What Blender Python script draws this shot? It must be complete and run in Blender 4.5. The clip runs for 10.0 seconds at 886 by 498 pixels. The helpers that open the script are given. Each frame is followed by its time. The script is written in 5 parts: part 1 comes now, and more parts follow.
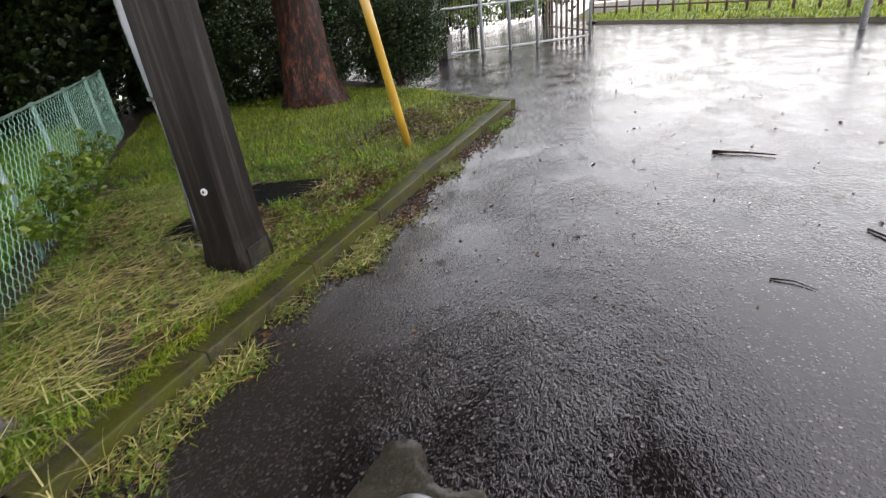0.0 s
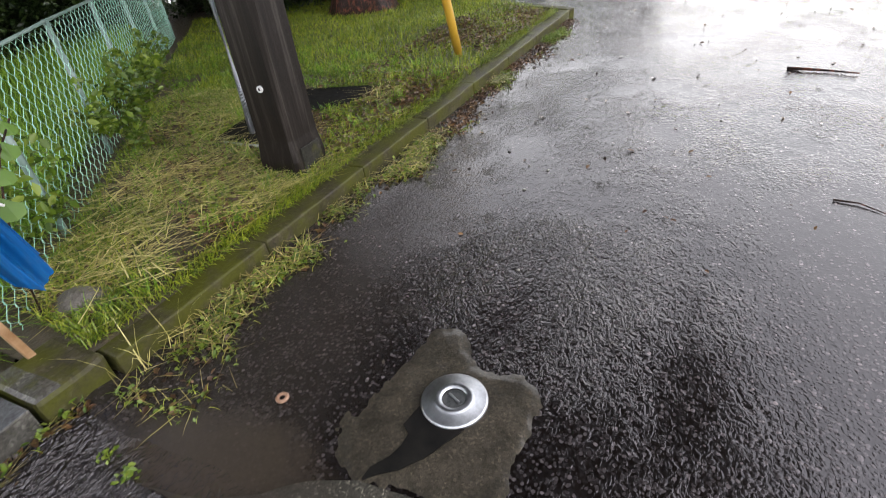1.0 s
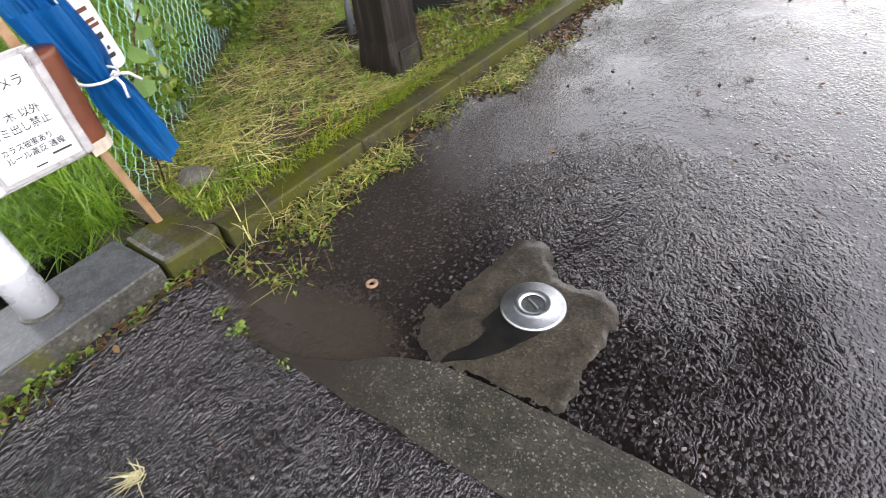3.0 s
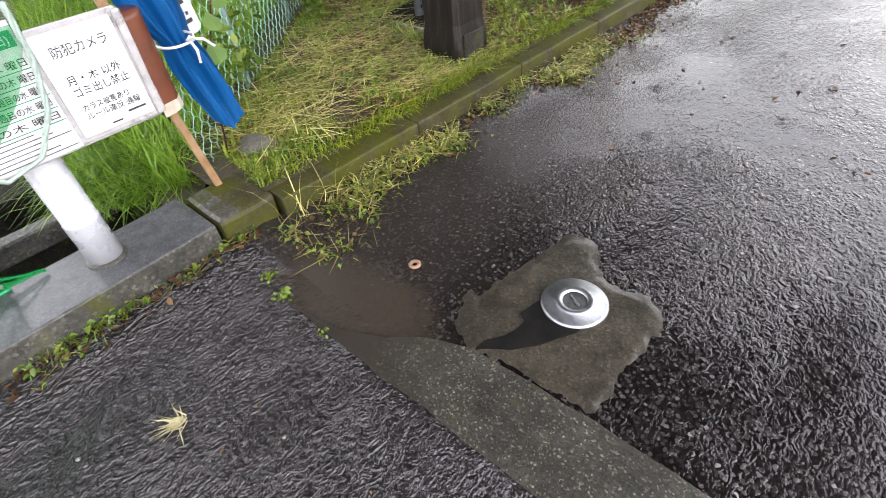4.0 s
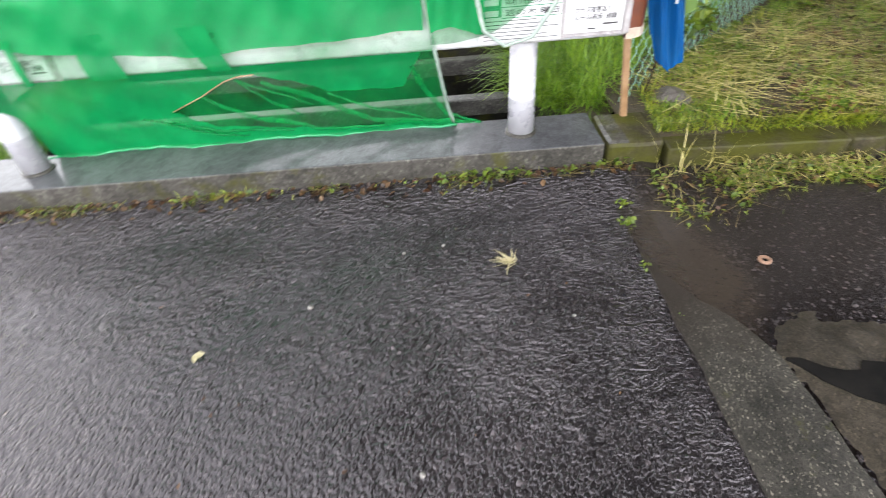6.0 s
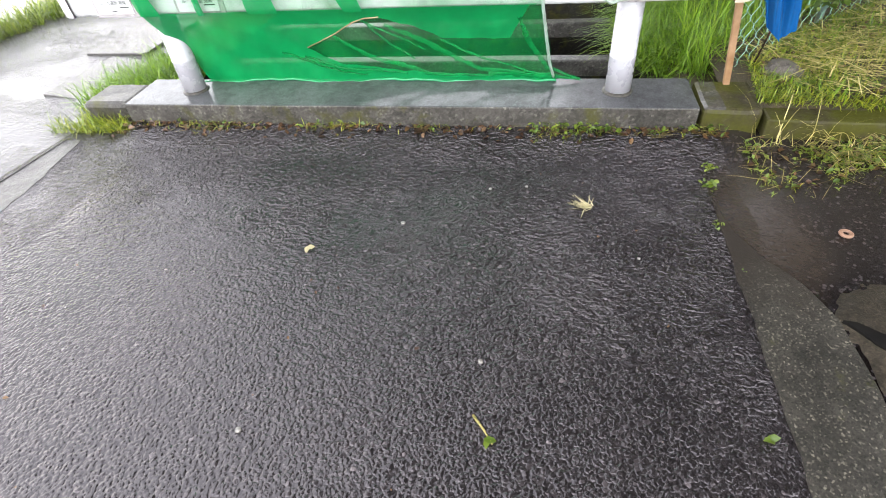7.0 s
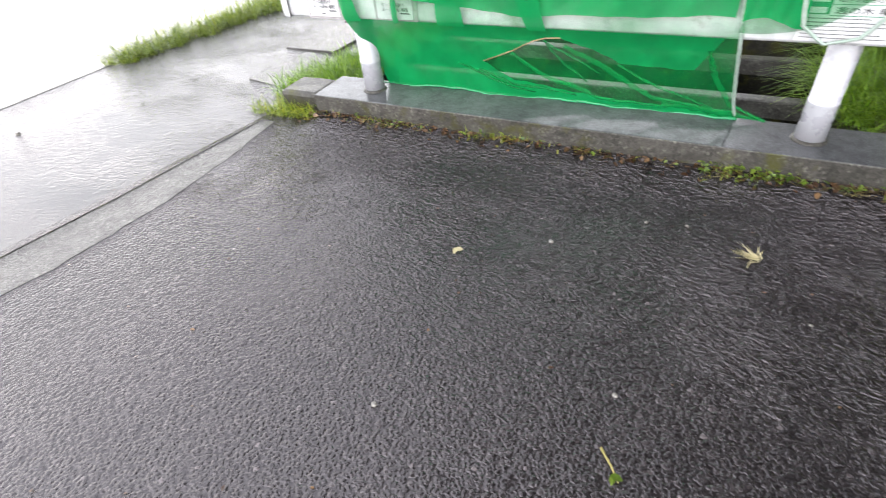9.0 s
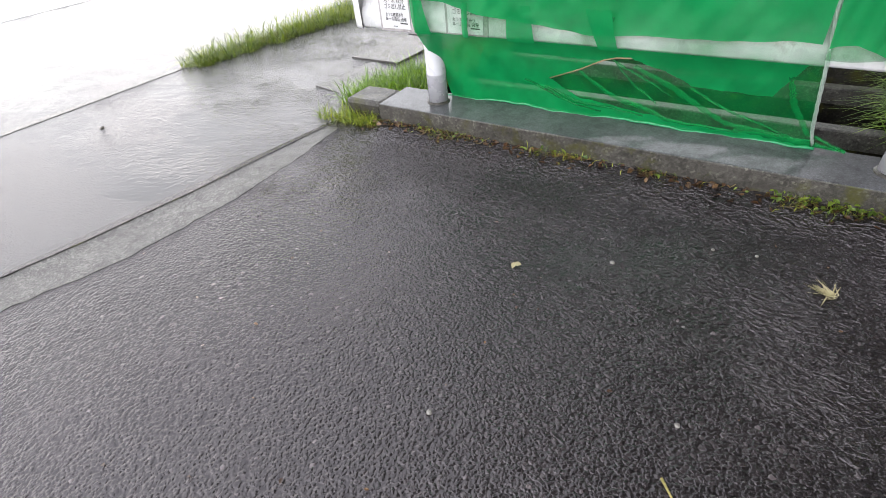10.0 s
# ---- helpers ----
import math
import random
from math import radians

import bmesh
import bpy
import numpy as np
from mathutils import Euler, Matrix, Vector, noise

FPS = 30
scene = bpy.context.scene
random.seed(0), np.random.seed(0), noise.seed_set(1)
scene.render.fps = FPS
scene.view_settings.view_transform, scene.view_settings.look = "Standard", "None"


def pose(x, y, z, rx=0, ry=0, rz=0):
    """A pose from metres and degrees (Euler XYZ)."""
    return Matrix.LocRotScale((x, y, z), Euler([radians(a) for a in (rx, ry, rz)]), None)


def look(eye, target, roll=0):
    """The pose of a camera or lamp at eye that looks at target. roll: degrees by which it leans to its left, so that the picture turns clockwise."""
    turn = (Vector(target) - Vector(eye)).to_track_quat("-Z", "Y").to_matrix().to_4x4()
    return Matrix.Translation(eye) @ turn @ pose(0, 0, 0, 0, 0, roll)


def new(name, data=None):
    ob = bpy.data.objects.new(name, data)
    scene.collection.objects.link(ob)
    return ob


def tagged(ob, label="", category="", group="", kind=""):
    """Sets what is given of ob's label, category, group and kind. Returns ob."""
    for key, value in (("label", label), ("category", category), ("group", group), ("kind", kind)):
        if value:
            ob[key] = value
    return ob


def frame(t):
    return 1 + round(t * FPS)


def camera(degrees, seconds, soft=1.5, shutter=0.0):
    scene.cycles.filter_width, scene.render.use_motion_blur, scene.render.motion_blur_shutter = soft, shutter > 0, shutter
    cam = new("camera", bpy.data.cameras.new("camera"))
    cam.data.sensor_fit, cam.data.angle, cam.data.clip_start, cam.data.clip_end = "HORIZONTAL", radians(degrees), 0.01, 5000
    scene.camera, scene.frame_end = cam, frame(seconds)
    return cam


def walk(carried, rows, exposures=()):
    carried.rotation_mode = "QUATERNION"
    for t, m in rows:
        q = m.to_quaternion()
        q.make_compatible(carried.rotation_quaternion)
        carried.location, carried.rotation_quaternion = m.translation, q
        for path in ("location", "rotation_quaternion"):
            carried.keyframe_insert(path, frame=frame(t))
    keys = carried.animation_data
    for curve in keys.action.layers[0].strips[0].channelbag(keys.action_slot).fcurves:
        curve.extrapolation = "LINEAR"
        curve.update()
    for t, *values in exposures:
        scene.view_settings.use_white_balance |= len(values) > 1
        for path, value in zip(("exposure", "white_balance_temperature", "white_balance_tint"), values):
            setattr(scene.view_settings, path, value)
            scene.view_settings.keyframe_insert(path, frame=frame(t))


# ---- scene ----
cam = camera(81.9, 10.0, soft=0.9, shutter=0.35)
PATH = [
    (0, (-0.335, -2.029, 1.612), (1.334, -1.368, 0.731), -6.7),
    (0.5, (-0.393, -2.012, 1.578), (1.173, -1.279, 0.572), -6.8),
    (1, (-0.444, -2.009, 1.542), (1.023, -1.236, 0.424), -7.0),
    (1.5, (-0.454, -2.012, 1.551), (0.944, -1.229, 0.354), -7.2),
    (2, (-0.461, -2.005, 1.559), (0.876, -1.206, 0.305), -7.4),
    (2.5, (-0.487, -1.996, 1.54), (0.776, -1.138, 0.248), -7.8),
    (3, (-0.561, -1.978, 1.509), (0.61, -1.031, 0.194), -7.6),
    (4.3, (-0.576, -1.981, 1.501), (0.414, -0.87, 0.165), -6.9),
    (4.5, (-0.601, -1.986, 1.509), (0.345, -0.838, 0.172), -7.4),
    (5, (-0.63, -1.991, 1.519), (0.148, -0.717, 0.188), -7.4),
    (5.5, (-0.767, -2.064, 1.499), (-0.347, -0.6, 0.202), -6.9),
    (6, (-0.853, -2.249, 1.476), (-0.858, -0.725, 0.182), -4.7),
    (6.2, (-0.841, -2.366, 1.439), (-0.964, -0.836, 0.157), -4.6),
    (7.3, (-0.815, -2.575, 1.516), (-1.182, -1.166, 0.144), -6.2),
    (7.5, (-0.82, -2.579, 1.513), (-1.201, -1.176, 0.139), -6.1),
    (8, (-0.816, -2.578, 1.513), (-1.256, -1.19, 0.141), -6.4),
    (8.5, (-0.807, -2.581, 1.501), (-1.383, -1.201, 0.173), -6.8),
    (9, (-0.932, -2.642, 1.536), (-1.705, -1.306, 0.264), -6.5),
    (9.5, (-1.004, -2.695, 1.563), (-1.88, -1.393, 0.322), -5.9),
    (10, (-1.007, -2.696, 1.552), (-1.925, -1.406, 0.329), -6.0),
]
walk(cam, [(t, look(eye, target, roll)) for t, eye, target, roll in PATH], [(0, 1.9), (1.5, 2.23), (3, 2.5), (5, 2.58), (6.2, 2.58), (7.5, 2.63), (8.5, 2.6), (9.5, 2.1), (10, 1.95)])

# ---- light ----
world = bpy.data.worlds.new("overcast_sky")
scene.world = world
world.use_nodes = True
wn, wl = world.node_tree.nodes, world.node_tree.links
sky = wn.new("ShaderNodeTexSky")
sky.sky_type = "NISHITA"
sky.sun_disc = False
sky.sun_elevation, sky.sun_rotation = radians(55), radians(180)
sky.air_density, sky.dust_density, sky.ozone_density = 3.0, 0.5, 1.0
grey = wn.new("ShaderNodeHueSaturation")
grey.inputs["Saturation"].default_value = 0.12
wl.new(sky.outputs["Color"], grey.inputs["Color"])
wl.new(grey.outputs["Color"], wn["Background"].inputs["Color"])
wn["Background"].inputs["Strength"].default_value = 0.15
sun = new("sun", bpy.data.lights.new("sun", "SUN"))
sun.data.energy, sun.data.angle, sun.data.color = 0.3, radians(60), (1.0, 0.98, 0.96)
sun.matrix_world = look((0, -5.7, 8.2), (0, 0, 0))
scene.view_settings.use_white_balance = True
scene.view_settings.white_balance_temperature, scene.view_settings.white_balance_tint = 6350, 15


# ---- materials ----
class Mat:
    """A small wrapper for node materials."""

    def __init__(self, name, rough=0.6, metal=0.0, spec=0.5):
        self.m = bpy.data.materials.new(name)
        self.m.use_nodes = True
        self.n, self.l = self.m.node_tree.nodes, self.m.node_tree.links
        self.b = self.n["Principled BSDF"]
        self.b.inputs["Roughness"].default_value = rough
        self.b.inputs["Metallic"].default_value = metal
        self.b.inputs["Specular IOR Level"].default_value = spec
        self.co = self.n.new("ShaderNodeTexCoord").outputs["Object"]

    def link(self, a, b):
        self.l.new(a, b)

    def mapped(self, scale=(1, 1, 1), rot=0.0):
        mp = self.n.new("ShaderNodeMapping")
        mp.inputs["Scale"].default_value = scale
        mp.inputs["Rotation"].default_value[2] = rot
        self.link(self.co, mp.inputs["Vector"])
        return mp.outputs["Vector"]

    def noise(self, scale, detail=4, rough=0.6, vec=None, dist=0.0):
        t = self.n.new("ShaderNodeTexNoise")
        t.inputs["Scale"].default_value, t.inputs["Detail"].default_value = scale, detail
        t.inputs["Roughness"].default_value, t.inputs["Distortion"].default_value = rough, dist
        self.link(vec or self.co, t.inputs["Vector"])
        return t.outputs["Fac"]

    def voronoi(self, scale, feature="F1", out="Distance", vec=None, rnd=1.0):
        t = self.n.new("ShaderNodeTexVoronoi")
        t.feature = feature
        t.inputs["Scale"].default_value, t.inputs["Randomness"].default_value = scale, rnd
        self.link(vec or self.co, t.inputs["Vector"])
        return t.outputs[out]

    def ramp(self, fac, stops):
        r = self.n.new("ShaderNodeValToRGB")
        e = r.color_ramp.elements
        while len(e) < len(stops):
            e.new(0.5)
        for k, (p, c) in zip(e, stops):
            k.position = p
            k.color = (*c, 1) if isinstance(c, tuple) else (c, c, c, 1)
        self.link(fac, r.inputs["Fac"])
        return r.outputs["Color"]

    def mix(self, fac, a, b, kind="MIX"):
        x = self.n.new("ShaderNodeMix")
        x.data_type, x.blend_type = "RGBA", kind
        for k, v in ((0, fac), (6, a), (7, b)):
            s = x.inputs[k]
            if isinstance(v, (int, float)):
                s.default_value = v if k == 0 else (v, v, v, 1)
            elif isinstance(v, tuple):
                s.default_value = (*v, 1)
            else:
                self.link(v, s)
        return x.outputs[2]

    def math(self, op, a, b=0.0, clamp=False):
        x = self.n.new("ShaderNodeMath")
        x.operation, x.use_clamp = op, clamp
        for v, s in ((a, x.inputs[0]), (b, x.inputs[1])):
            if isinstance(v, (int, float)):
                s.default_value = v
            else:
                self.link(v, s)
        return x.outputs[0]

    def xyz(self):
        s = self.n.new("ShaderNodeSeparateXYZ")
        self.link(self.co, s.inputs[0])
        return s.outputs

    def bump(self, height, strength, dist, normal=None):
        x = self.n.new("ShaderNodeBump")
        x.inputs["Strength"].default_value, x.inputs["Distance"].default_value = strength, dist
        self.link(height, x.inputs["Height"])
        if normal is not None:
            self.link(normal, x.inputs["Normal"])
        return x.outputs["Normal"]

    def set(self, **sockets):
        for k, v in sockets.items():
            s = self.b.inputs[k.replace("_", " ")]
            if isinstance(v, (int, float)):
                s.default_value = v
            elif isinstance(v, tuple):
                s.default_value = (*v, 1)
            else:
                self.link(v, s)
        return self


def island(mat):
    return mat.n.new("ShaderNodeNewGeometry").outputs["Random Per Island"]


def wet_asphalt():
    m = Mat("wet_asphalt", rough=0.1, spec=0.5)
    x, y, z = m.xyz()
    wob = m.math("MULTIPLY", m.math("SUBTRACT", m.noise(2.2, 3), 0.5), 0.12)
    xw = m.math("ADD", x, wob)
    old = m.math("GREATER_THAN", xw, 0.12)          # coarse old asphalt beyond the gutter strip
    far = m.math("LESS_THAN", m.math("SUBTRACT", x, m.math("MULTIPLY", y, 0.175)), -3.78)            # greyer street asphalt past the joint
    # stones of two gradings, each with a height and a tone of its own
    warp = m.n.new("ShaderNodeVectorMath")
    warp.operation = "MULTIPLY_ADD"
    wn3 = m.n.new("ShaderNodeTexNoise")
    wn3.inputs["Scale"].default_value, wn3.inputs["Detail"].default_value = 55, 2
    m.link(m.co, wn3.inputs["Vector"])
    m.link(wn3.outputs["Color"], warp.inputs[0])
    warp.inputs[1].default_value = (0.012, 0.012, 0.0)
    m.link(m.co, warp.inputs[2])
    flat = m.n.new("ShaderNodeVectorMath")
    flat.operation = "MULTIPLY"
    m.link(warp.outputs[0], flat.inputs[0])
    flat.inputs[1].default_value = (1, 1, 0)
    wv = flat.outputs[0]

    def grading(scale):
        d = m.voronoi(scale, vec=wv)
        c = m.voronoi(scale, "F1", "Color", vec=wv)
        dome = m.math("SUBTRACT", 1.0, m.math("POWER", m.math("MULTIPLY", d, 1.35), 2.0), True)
        return dome, c

    dome_o, col_o = grading(74)
    dome_n, col_n = grading(76)
    tone = m.ramp(col_o, [(0.0, 0.003), (0.45, 0.008), (0.75, 0.022), (0.92, 0.06), (0.99, 0.17)])
    fine = m.ramp(col_n, [(0.0, 0.006), (0.7, 0.014), (0.93, 0.03), (0.99, 0.09)])
    tone = m.mix(m.ramp(dome_o, [(0.25, 1.0), (0.6, 0.0)]), tone, (0.004, 0.0035, 0.003))
    col = m.mix(old, fine, tone)
    cloud = m.ramp(m.noise(0.9, 5, 0.65), [(0.35, (0.86, 0.74, 0.76)), (0.7, (1.4, 1.18, 1.2))])
    col = m.mix(1.0, col, cloud, "MULTIPLY")
    greyer = m.mix(m.noise(120, 2), (0.04, 0.04, 0.04), (0.10, 0.098, 0.096))
    col = m.mix(far, col, greyer)
    # brown silt lying between the gutter and the kerb
    sx, sy = m.math("SUBTRACT", x, 0.14), m.math("SUBTRACT", y, -0.72)
    sd = m.math("SQRT", m.math("ADD", m.math("MULTIPLY", m.math("MULTIPLY", sx, sx), 4.5), m.math("MULTIPLY", sy, sy)))
    silt = m.ramp(m.math("ADD", sd, m.math("MULTIPLY", m.math("SUBTRACT", m.noise(4.5, 5, 0.65), 0.5), 0.5)), [(0.3, 1.0), (0.55, 0.0)])
    silt = m.math("MULTIPLY", silt, m.math("GREATER_THAN", x, -0.02))
    col = m.mix(m.math("MULTIPLY", silt, 0.85), col, m.mix(m.noise(30, 4), (0.02, 0.0155, 0.0115), (0.04, 0.031, 0.023)))
    # fine brown dirt washed along the lawn's kerb
    dirt = m.math("MULTIPLY", m.ramp(m.math("ADD", m.math("MULTIPLY", m.math("ADD", y, 1.35), 0.9), m.math("MULTIPLY", m.math("SUBTRACT", m.noise(3.0, 5, 0.65), 0.5), 0.7)), [(0.2, 0.0), (0.62, 0.42)]), m.math("MULTIPLY", old, m.math("LESS_THAN", x, 7.5)))
    col = m.mix(dirt, col, m.mix(m.noise(160, 3), (0.014, 0.0115, 0.009), (0.05, 0.042, 0.034)))
    m.set(Base_Color=col)
    # depth of the water over the stones: deep along the slab, a pool past the bollard, patches elsewhere
    patchy = m.math("MULTIPLY", m.math("SUBTRACT", m.noise(1.1, 4, 0.6), 0.5), 1.9)
    left = m.math("ADD", m.math("DIVIDE", m.math("ADD", y, 1.3), 0.75), m.ramp(m.math("MULTIPLY", m.math("ADD", x, 1.5), 0.7), [(0.0, 0.0), (0.9, 0.6)]))
    dx, dy = m.math("SUBTRACT", x, 1.3), m.math("SUBTRACT", y, -1.6)
    pool = m.math("SUBTRACT", 1.25, m.math("SQRT", m.math("ADD", m.math("MULTIPLY", dx, dx), m.math("MULTIPLY", m.math("MULTIPLY", dy, dy), 2.2))))
    away = m.math("MULTIPLY", m.math("SUBTRACT", x, 2.0), 0.7)
    right = m.math("MAXIMUM", m.math("MULTIPLY", pool, 1.5), away)
    deep = m.mix(old, left, right)
    deep = m.math("ADD", m.math("ADD", deep, patchy), m.math("MULTIPLY", far, 0.55))
    deep = m.math("ADD", m.math("ADD", deep, m.math("MULTIPLY", silt, 1.2)), 0.0, True)
    # stones stand out of the film; where the film is deep it closes over them
    rnd = m.mix(old, col_n, col_o)
    bw = m.n.new("ShaderNodeRGBToBW")
    m.link(rnd, bw.inputs[0])
    stone = m.math("ADD", m.math("MULTIPLY", m.mix(old, dome_n, dome_o), 0.62), m.math("MULTIPLY", bw.outputs[0], 0.4))
    stone = m.math("ADD", stone, m.math("MULTIPLY", m.math("SUBTRACT", m.noise(38, 3, 0.6), 0.5), m.mix(old, 1.1, 0.75)))
    level = m.math("ADD", m.math("MULTIPLY", deep, 0.98), m.mix(old, 0.1, 0.32))
    sm = m.n.new("ShaderNodeMath")
    sm.operation = "SMOOTH_MAX"
    m.link(stone, sm.inputs[0])
    m.link(level, sm.inputs[1])
    sm.inputs[2].default_value = 0.12
    grit = m.math("MULTIPLY", sm.outputs[0], m.mix(far, m.mix(old, 0.0046, 0.0012), 0.003))
    # moving film: short crooked ripples and drop rings, strongest where it is deep
    v = m.mapped((1.0, 1.5, 1.0), radians(-35))
    rip = m.noise(13, 1.2, 0.5, v, 2.4)
    rip2 = m.noise(34, 1.4, 0.5, m.mapped((1, 1.5, 1), radians(25)), 1.8)
    rings = m.voronoi(3.6, "F1")
    wave = m.math("MULTIPLY", m.math("SINE", m.math("MULTIPLY", rings, 150.0)), m.ramp(rings, [(0.0, 0.26), (0.1, 0.16), (0.24, 0.0)]))
    hgt = m.math("ADD", m.math("ADD", rip, m.math("MULTIPLY", rip2, 0.6)), wave)
    calm = m.ramp(m.math("MULTIPLY", m.math("SUBTRACT", x, 1.8), 0.25), [(0.0, 1.0), (0.8, 0.5)])
    hgt = m.math("MULTIPLY", hgt, m.math("MULTIPLY", calm, m.math("ADD", m.math("MULTIPLY", deep, 0.85), 0.15)))
    hgt = m.math("MULTIPLY", hgt, m.math("SUBTRACT", 1.0, m.math("MULTIPLY", far, 0.75)))
    hgt = m.math("MULTIPLY", hgt, m.math("SUBTRACT", 1.0, m.math("MULTIPLY", silt, 0.8)))
    gust = m.ramp(m.noise(1.5, 3, 0.5, m.mapped((1, 1.4, 1), radians(40))), [(0.34, 0.28), (0.6, 1.0)])
    hgt = m.math("MULTIPLY", hgt, gust)
    # barely wet patches on the open street, where stones break the film
    dull = m.math("MULTIPLY", m.ramp(m.noise(0.8, 6, 0.65, m.mapped((0.6, 1.3, 1), radians(15))), [(0.48, 0.0), (0.68, 1.0)]), m.math("MAXIMUM", far, m.math("GREATER_THAN", x, 3.5)))
    film = m.math("ADD", m.math("MULTIPLY", hgt, m.mix(old, 0.030, 0.0105)), grit)
    n2 = m.bump(film, 1.0, 1.0)
    m.set(Normal=n2, Roughness=m.math("ADD", m.math("SUBTRACT", 0.13, m.math("MULTIPLY", deep, 0.08)), m.math("MULTIPLY", dull, 0.12)), IOR=m.mix(far, m.mix(old, 1.52, 1.46), 1.37), Specular_Tint=(1.0, 0.945, 1.0))
    return m.m


def wet_concrete(name, lo, hi, moss=0.0, coat=0.7, grain=60, chips=1.9, silted=False, relief=1.0):
    m = Mat(name, rough=0.6, spec=0.12)
    c = m.ramp(m.noise(3.5, 6, 0.65), [(0.3, lo), (0.7, hi)])
    c = m.mix(1.0, c, m.ramp(m.voronoi(grain * 1.3, "F1", "Color"), [(0.0, 0.7 / chips ** 0.4), (0.75, 1.05), (0.97, chips)]), "MULTIPLY")
    speck = m.ramp(m.noise(grain * 3, 2), [(0.35, 0.7), (0.65, 1.15)])
    c = m.mix(1.0, c, speck, "MULTIPLY")
    stain = m.ramp(m.noise(9, 6, 0.7), [(0.45, 1.0), (0.62, 0.6)])
    c = m.mix(1.0, c, stain, "MULTIPLY")
    if silted:
        x, y, z = m.xyz()
        lie = m.ramp(m.math("ADD", m.math("ADD", y, 1.7), m.math("MULTIPLY", m.math("SUBTRACT", m.noise(5, 5, 0.65), 0.5), 0.5)), [(0.42, 0.0), (0.75, 0.92)])
        c = m.mix(lie, c, m.mix(m.noise(30, 4), (0.012, 0.009, 0.007), (0.026, 0.02, 0.015)))
    if moss:
        mm = m.ramp(m.noise(5, 6, 0.7), [(0.62 - 0.35 * moss, 0.0), (0.75 - 0.25 * moss, 1.0)])
        green = m.mix(m.noise(70, 3), (0.021, 0.023, 0.004), (0.058, 0.058, 0.008))
        c = m.mix(mm, c, green)
    h = m.math("ADD", m.noise(grain, 5, 0.7), m.math("MULTIPLY", m.noise(8, 3), 1.5))
    n = m.bump(h, 0.5 * relief, 0.006)
    m.set(Base_Color=c, Normal=n, Coat_Weight=coat, Coat_Roughness=0.11, Coat_IOR=1.38, Coat_Normal=m.bump(h, 0.3 * relief, 0.003))
    return m.m


def simple(name, lo, hi, rough=0.5, scale=8, metal=0.0, bump=0.1, dist=0.003, coat=0.0, stain=None, spec=0.5):
    m = Mat(name, rough=rough, metal=metal, spec=spec)
    c = m.ramp(m.noise(scale, 6, 0.65), [(0.3, lo), (0.7, hi)])
    if stain:
        s = m.ramp(m.noise(scale * 0.6, 8, 0.75), [(0.56, 0.0), (0.68, 1.0)])
        c = m.mix(s, c, stain)
    r = m.ramp(m.noise(scale * 2, 4), [(0.3, max(rough - 0.1, 0.03)), (0.7, min(rough + 0.1, 1))])
    m.set(Base_Color=c, Roughness=r, Normal=m.bump(m.noise(scale * 6, 4), bump, dist), Coat_Weight=coat, Coat_Roughness=0.08)
    return m.m


def leafy(name, dark, mid, light, rough=0.4, trans=0.3, big=1.3):
    """Leaves and blades: colour by blade and by patch, some light through them."""
    m = Mat(name, rough=rough)
    c = m.ramp(island(m), [(0.0, dark), (0.5, mid), (1.0, light)])
    p = m.ramp(m.noise(big, 3), [(0.3, (0.72, 0.75, 0.7)), (0.7, (1.25, 1.2, 1.1))])
    c = m.mix(1.0, c, p, "MULTIPLY")
    m.set(Base_Color=c)
    t = m.n.new("ShaderNodeBsdfTranslucent")
    m.link(m.mix(1.0, c, (1.3, 1.35, 0.8), "MULTIPLY"), t.inputs["Color"])
    x = m.n.new("ShaderNodeMixShader")
    x.inputs[0].default_value = trans
    m.link(m.b.outputs[0], x.inputs[1])
    m.link(t.outputs[0], x.inputs[2])
    m.link(x.outputs[0], m.n["Material Output"].inputs["Surface"])
    return m.m


def net_cloth(name, colour, see=0.3, weave=420):
    """Fine plastic netting: woven threads with gaps between them, wet in places."""
    m = Mat(name, rough=0.45, spec=0.15)
    c = m.mix(m.noise(6, 5, 0.7), tuple(0.7 * k for k in colour), tuple(min(1.15 * k, 1) for k in colour))
    m.set(Base_Color=c, Normal=m.bump(m.noise(40, 3), 0.3, 0.004))
    t = m.n.new("ShaderNodeBsdfTranslucent")
    m.link(c, t.inputs["Color"])
    x = m.n.new("ShaderNodeMixShader")
    x.inputs[0].default_value = 0.45
    m.link(m.b.outputs[0], x.inputs[1])
    m.link(t.outputs[0], x.inputs[2])
    tr = m.n.new("ShaderNodeBsdfTransparent")
    wv = m.math("MULTIPLY", m.math("ADD", m.ramp(m.noise(weave, 1), [(0.35, 0.85), (0.65, 1.15)]), 0.0), see)
    wet = m.ramp(m.noise(3.2, 4, 0.6), [(0.35, 0.75), (0.68, 1.35)])
    y = m.n.new("ShaderNodeMixShader")
    m.link(m.math("MULTIPLY", wv, wet, True), y.inputs[0])
    m.link(x.outputs[0], y.inputs[1])
    m.link(tr.outputs[0], y.inputs[2])
    m.link(y.outputs[0], m.n["Material Output"].inputs["Surface"])
    return m.m


def bark_mat():
    m = Mat("wet_bark", rough=0.6, spec=0.2)
    v = m.mapped((1, 1, 0.35))
    n = m.noise(14, 8, 0.75, v)
    c = m.ramp(n, [(0.36, (0.004, 0.0025, 0.002)), (0.5, (0.028, 0.012, 0.008)), (0.62, (0.16, 0.05, 0.026))])
    m.set(Base_Color=c, Normal=m.bump(m.math("ADD", n, m.noise(55, 4, 0.7, v)), 1.0, 0.05), Coat_Weight=0.12, Coat_Roughness=0.3)
    return m.m


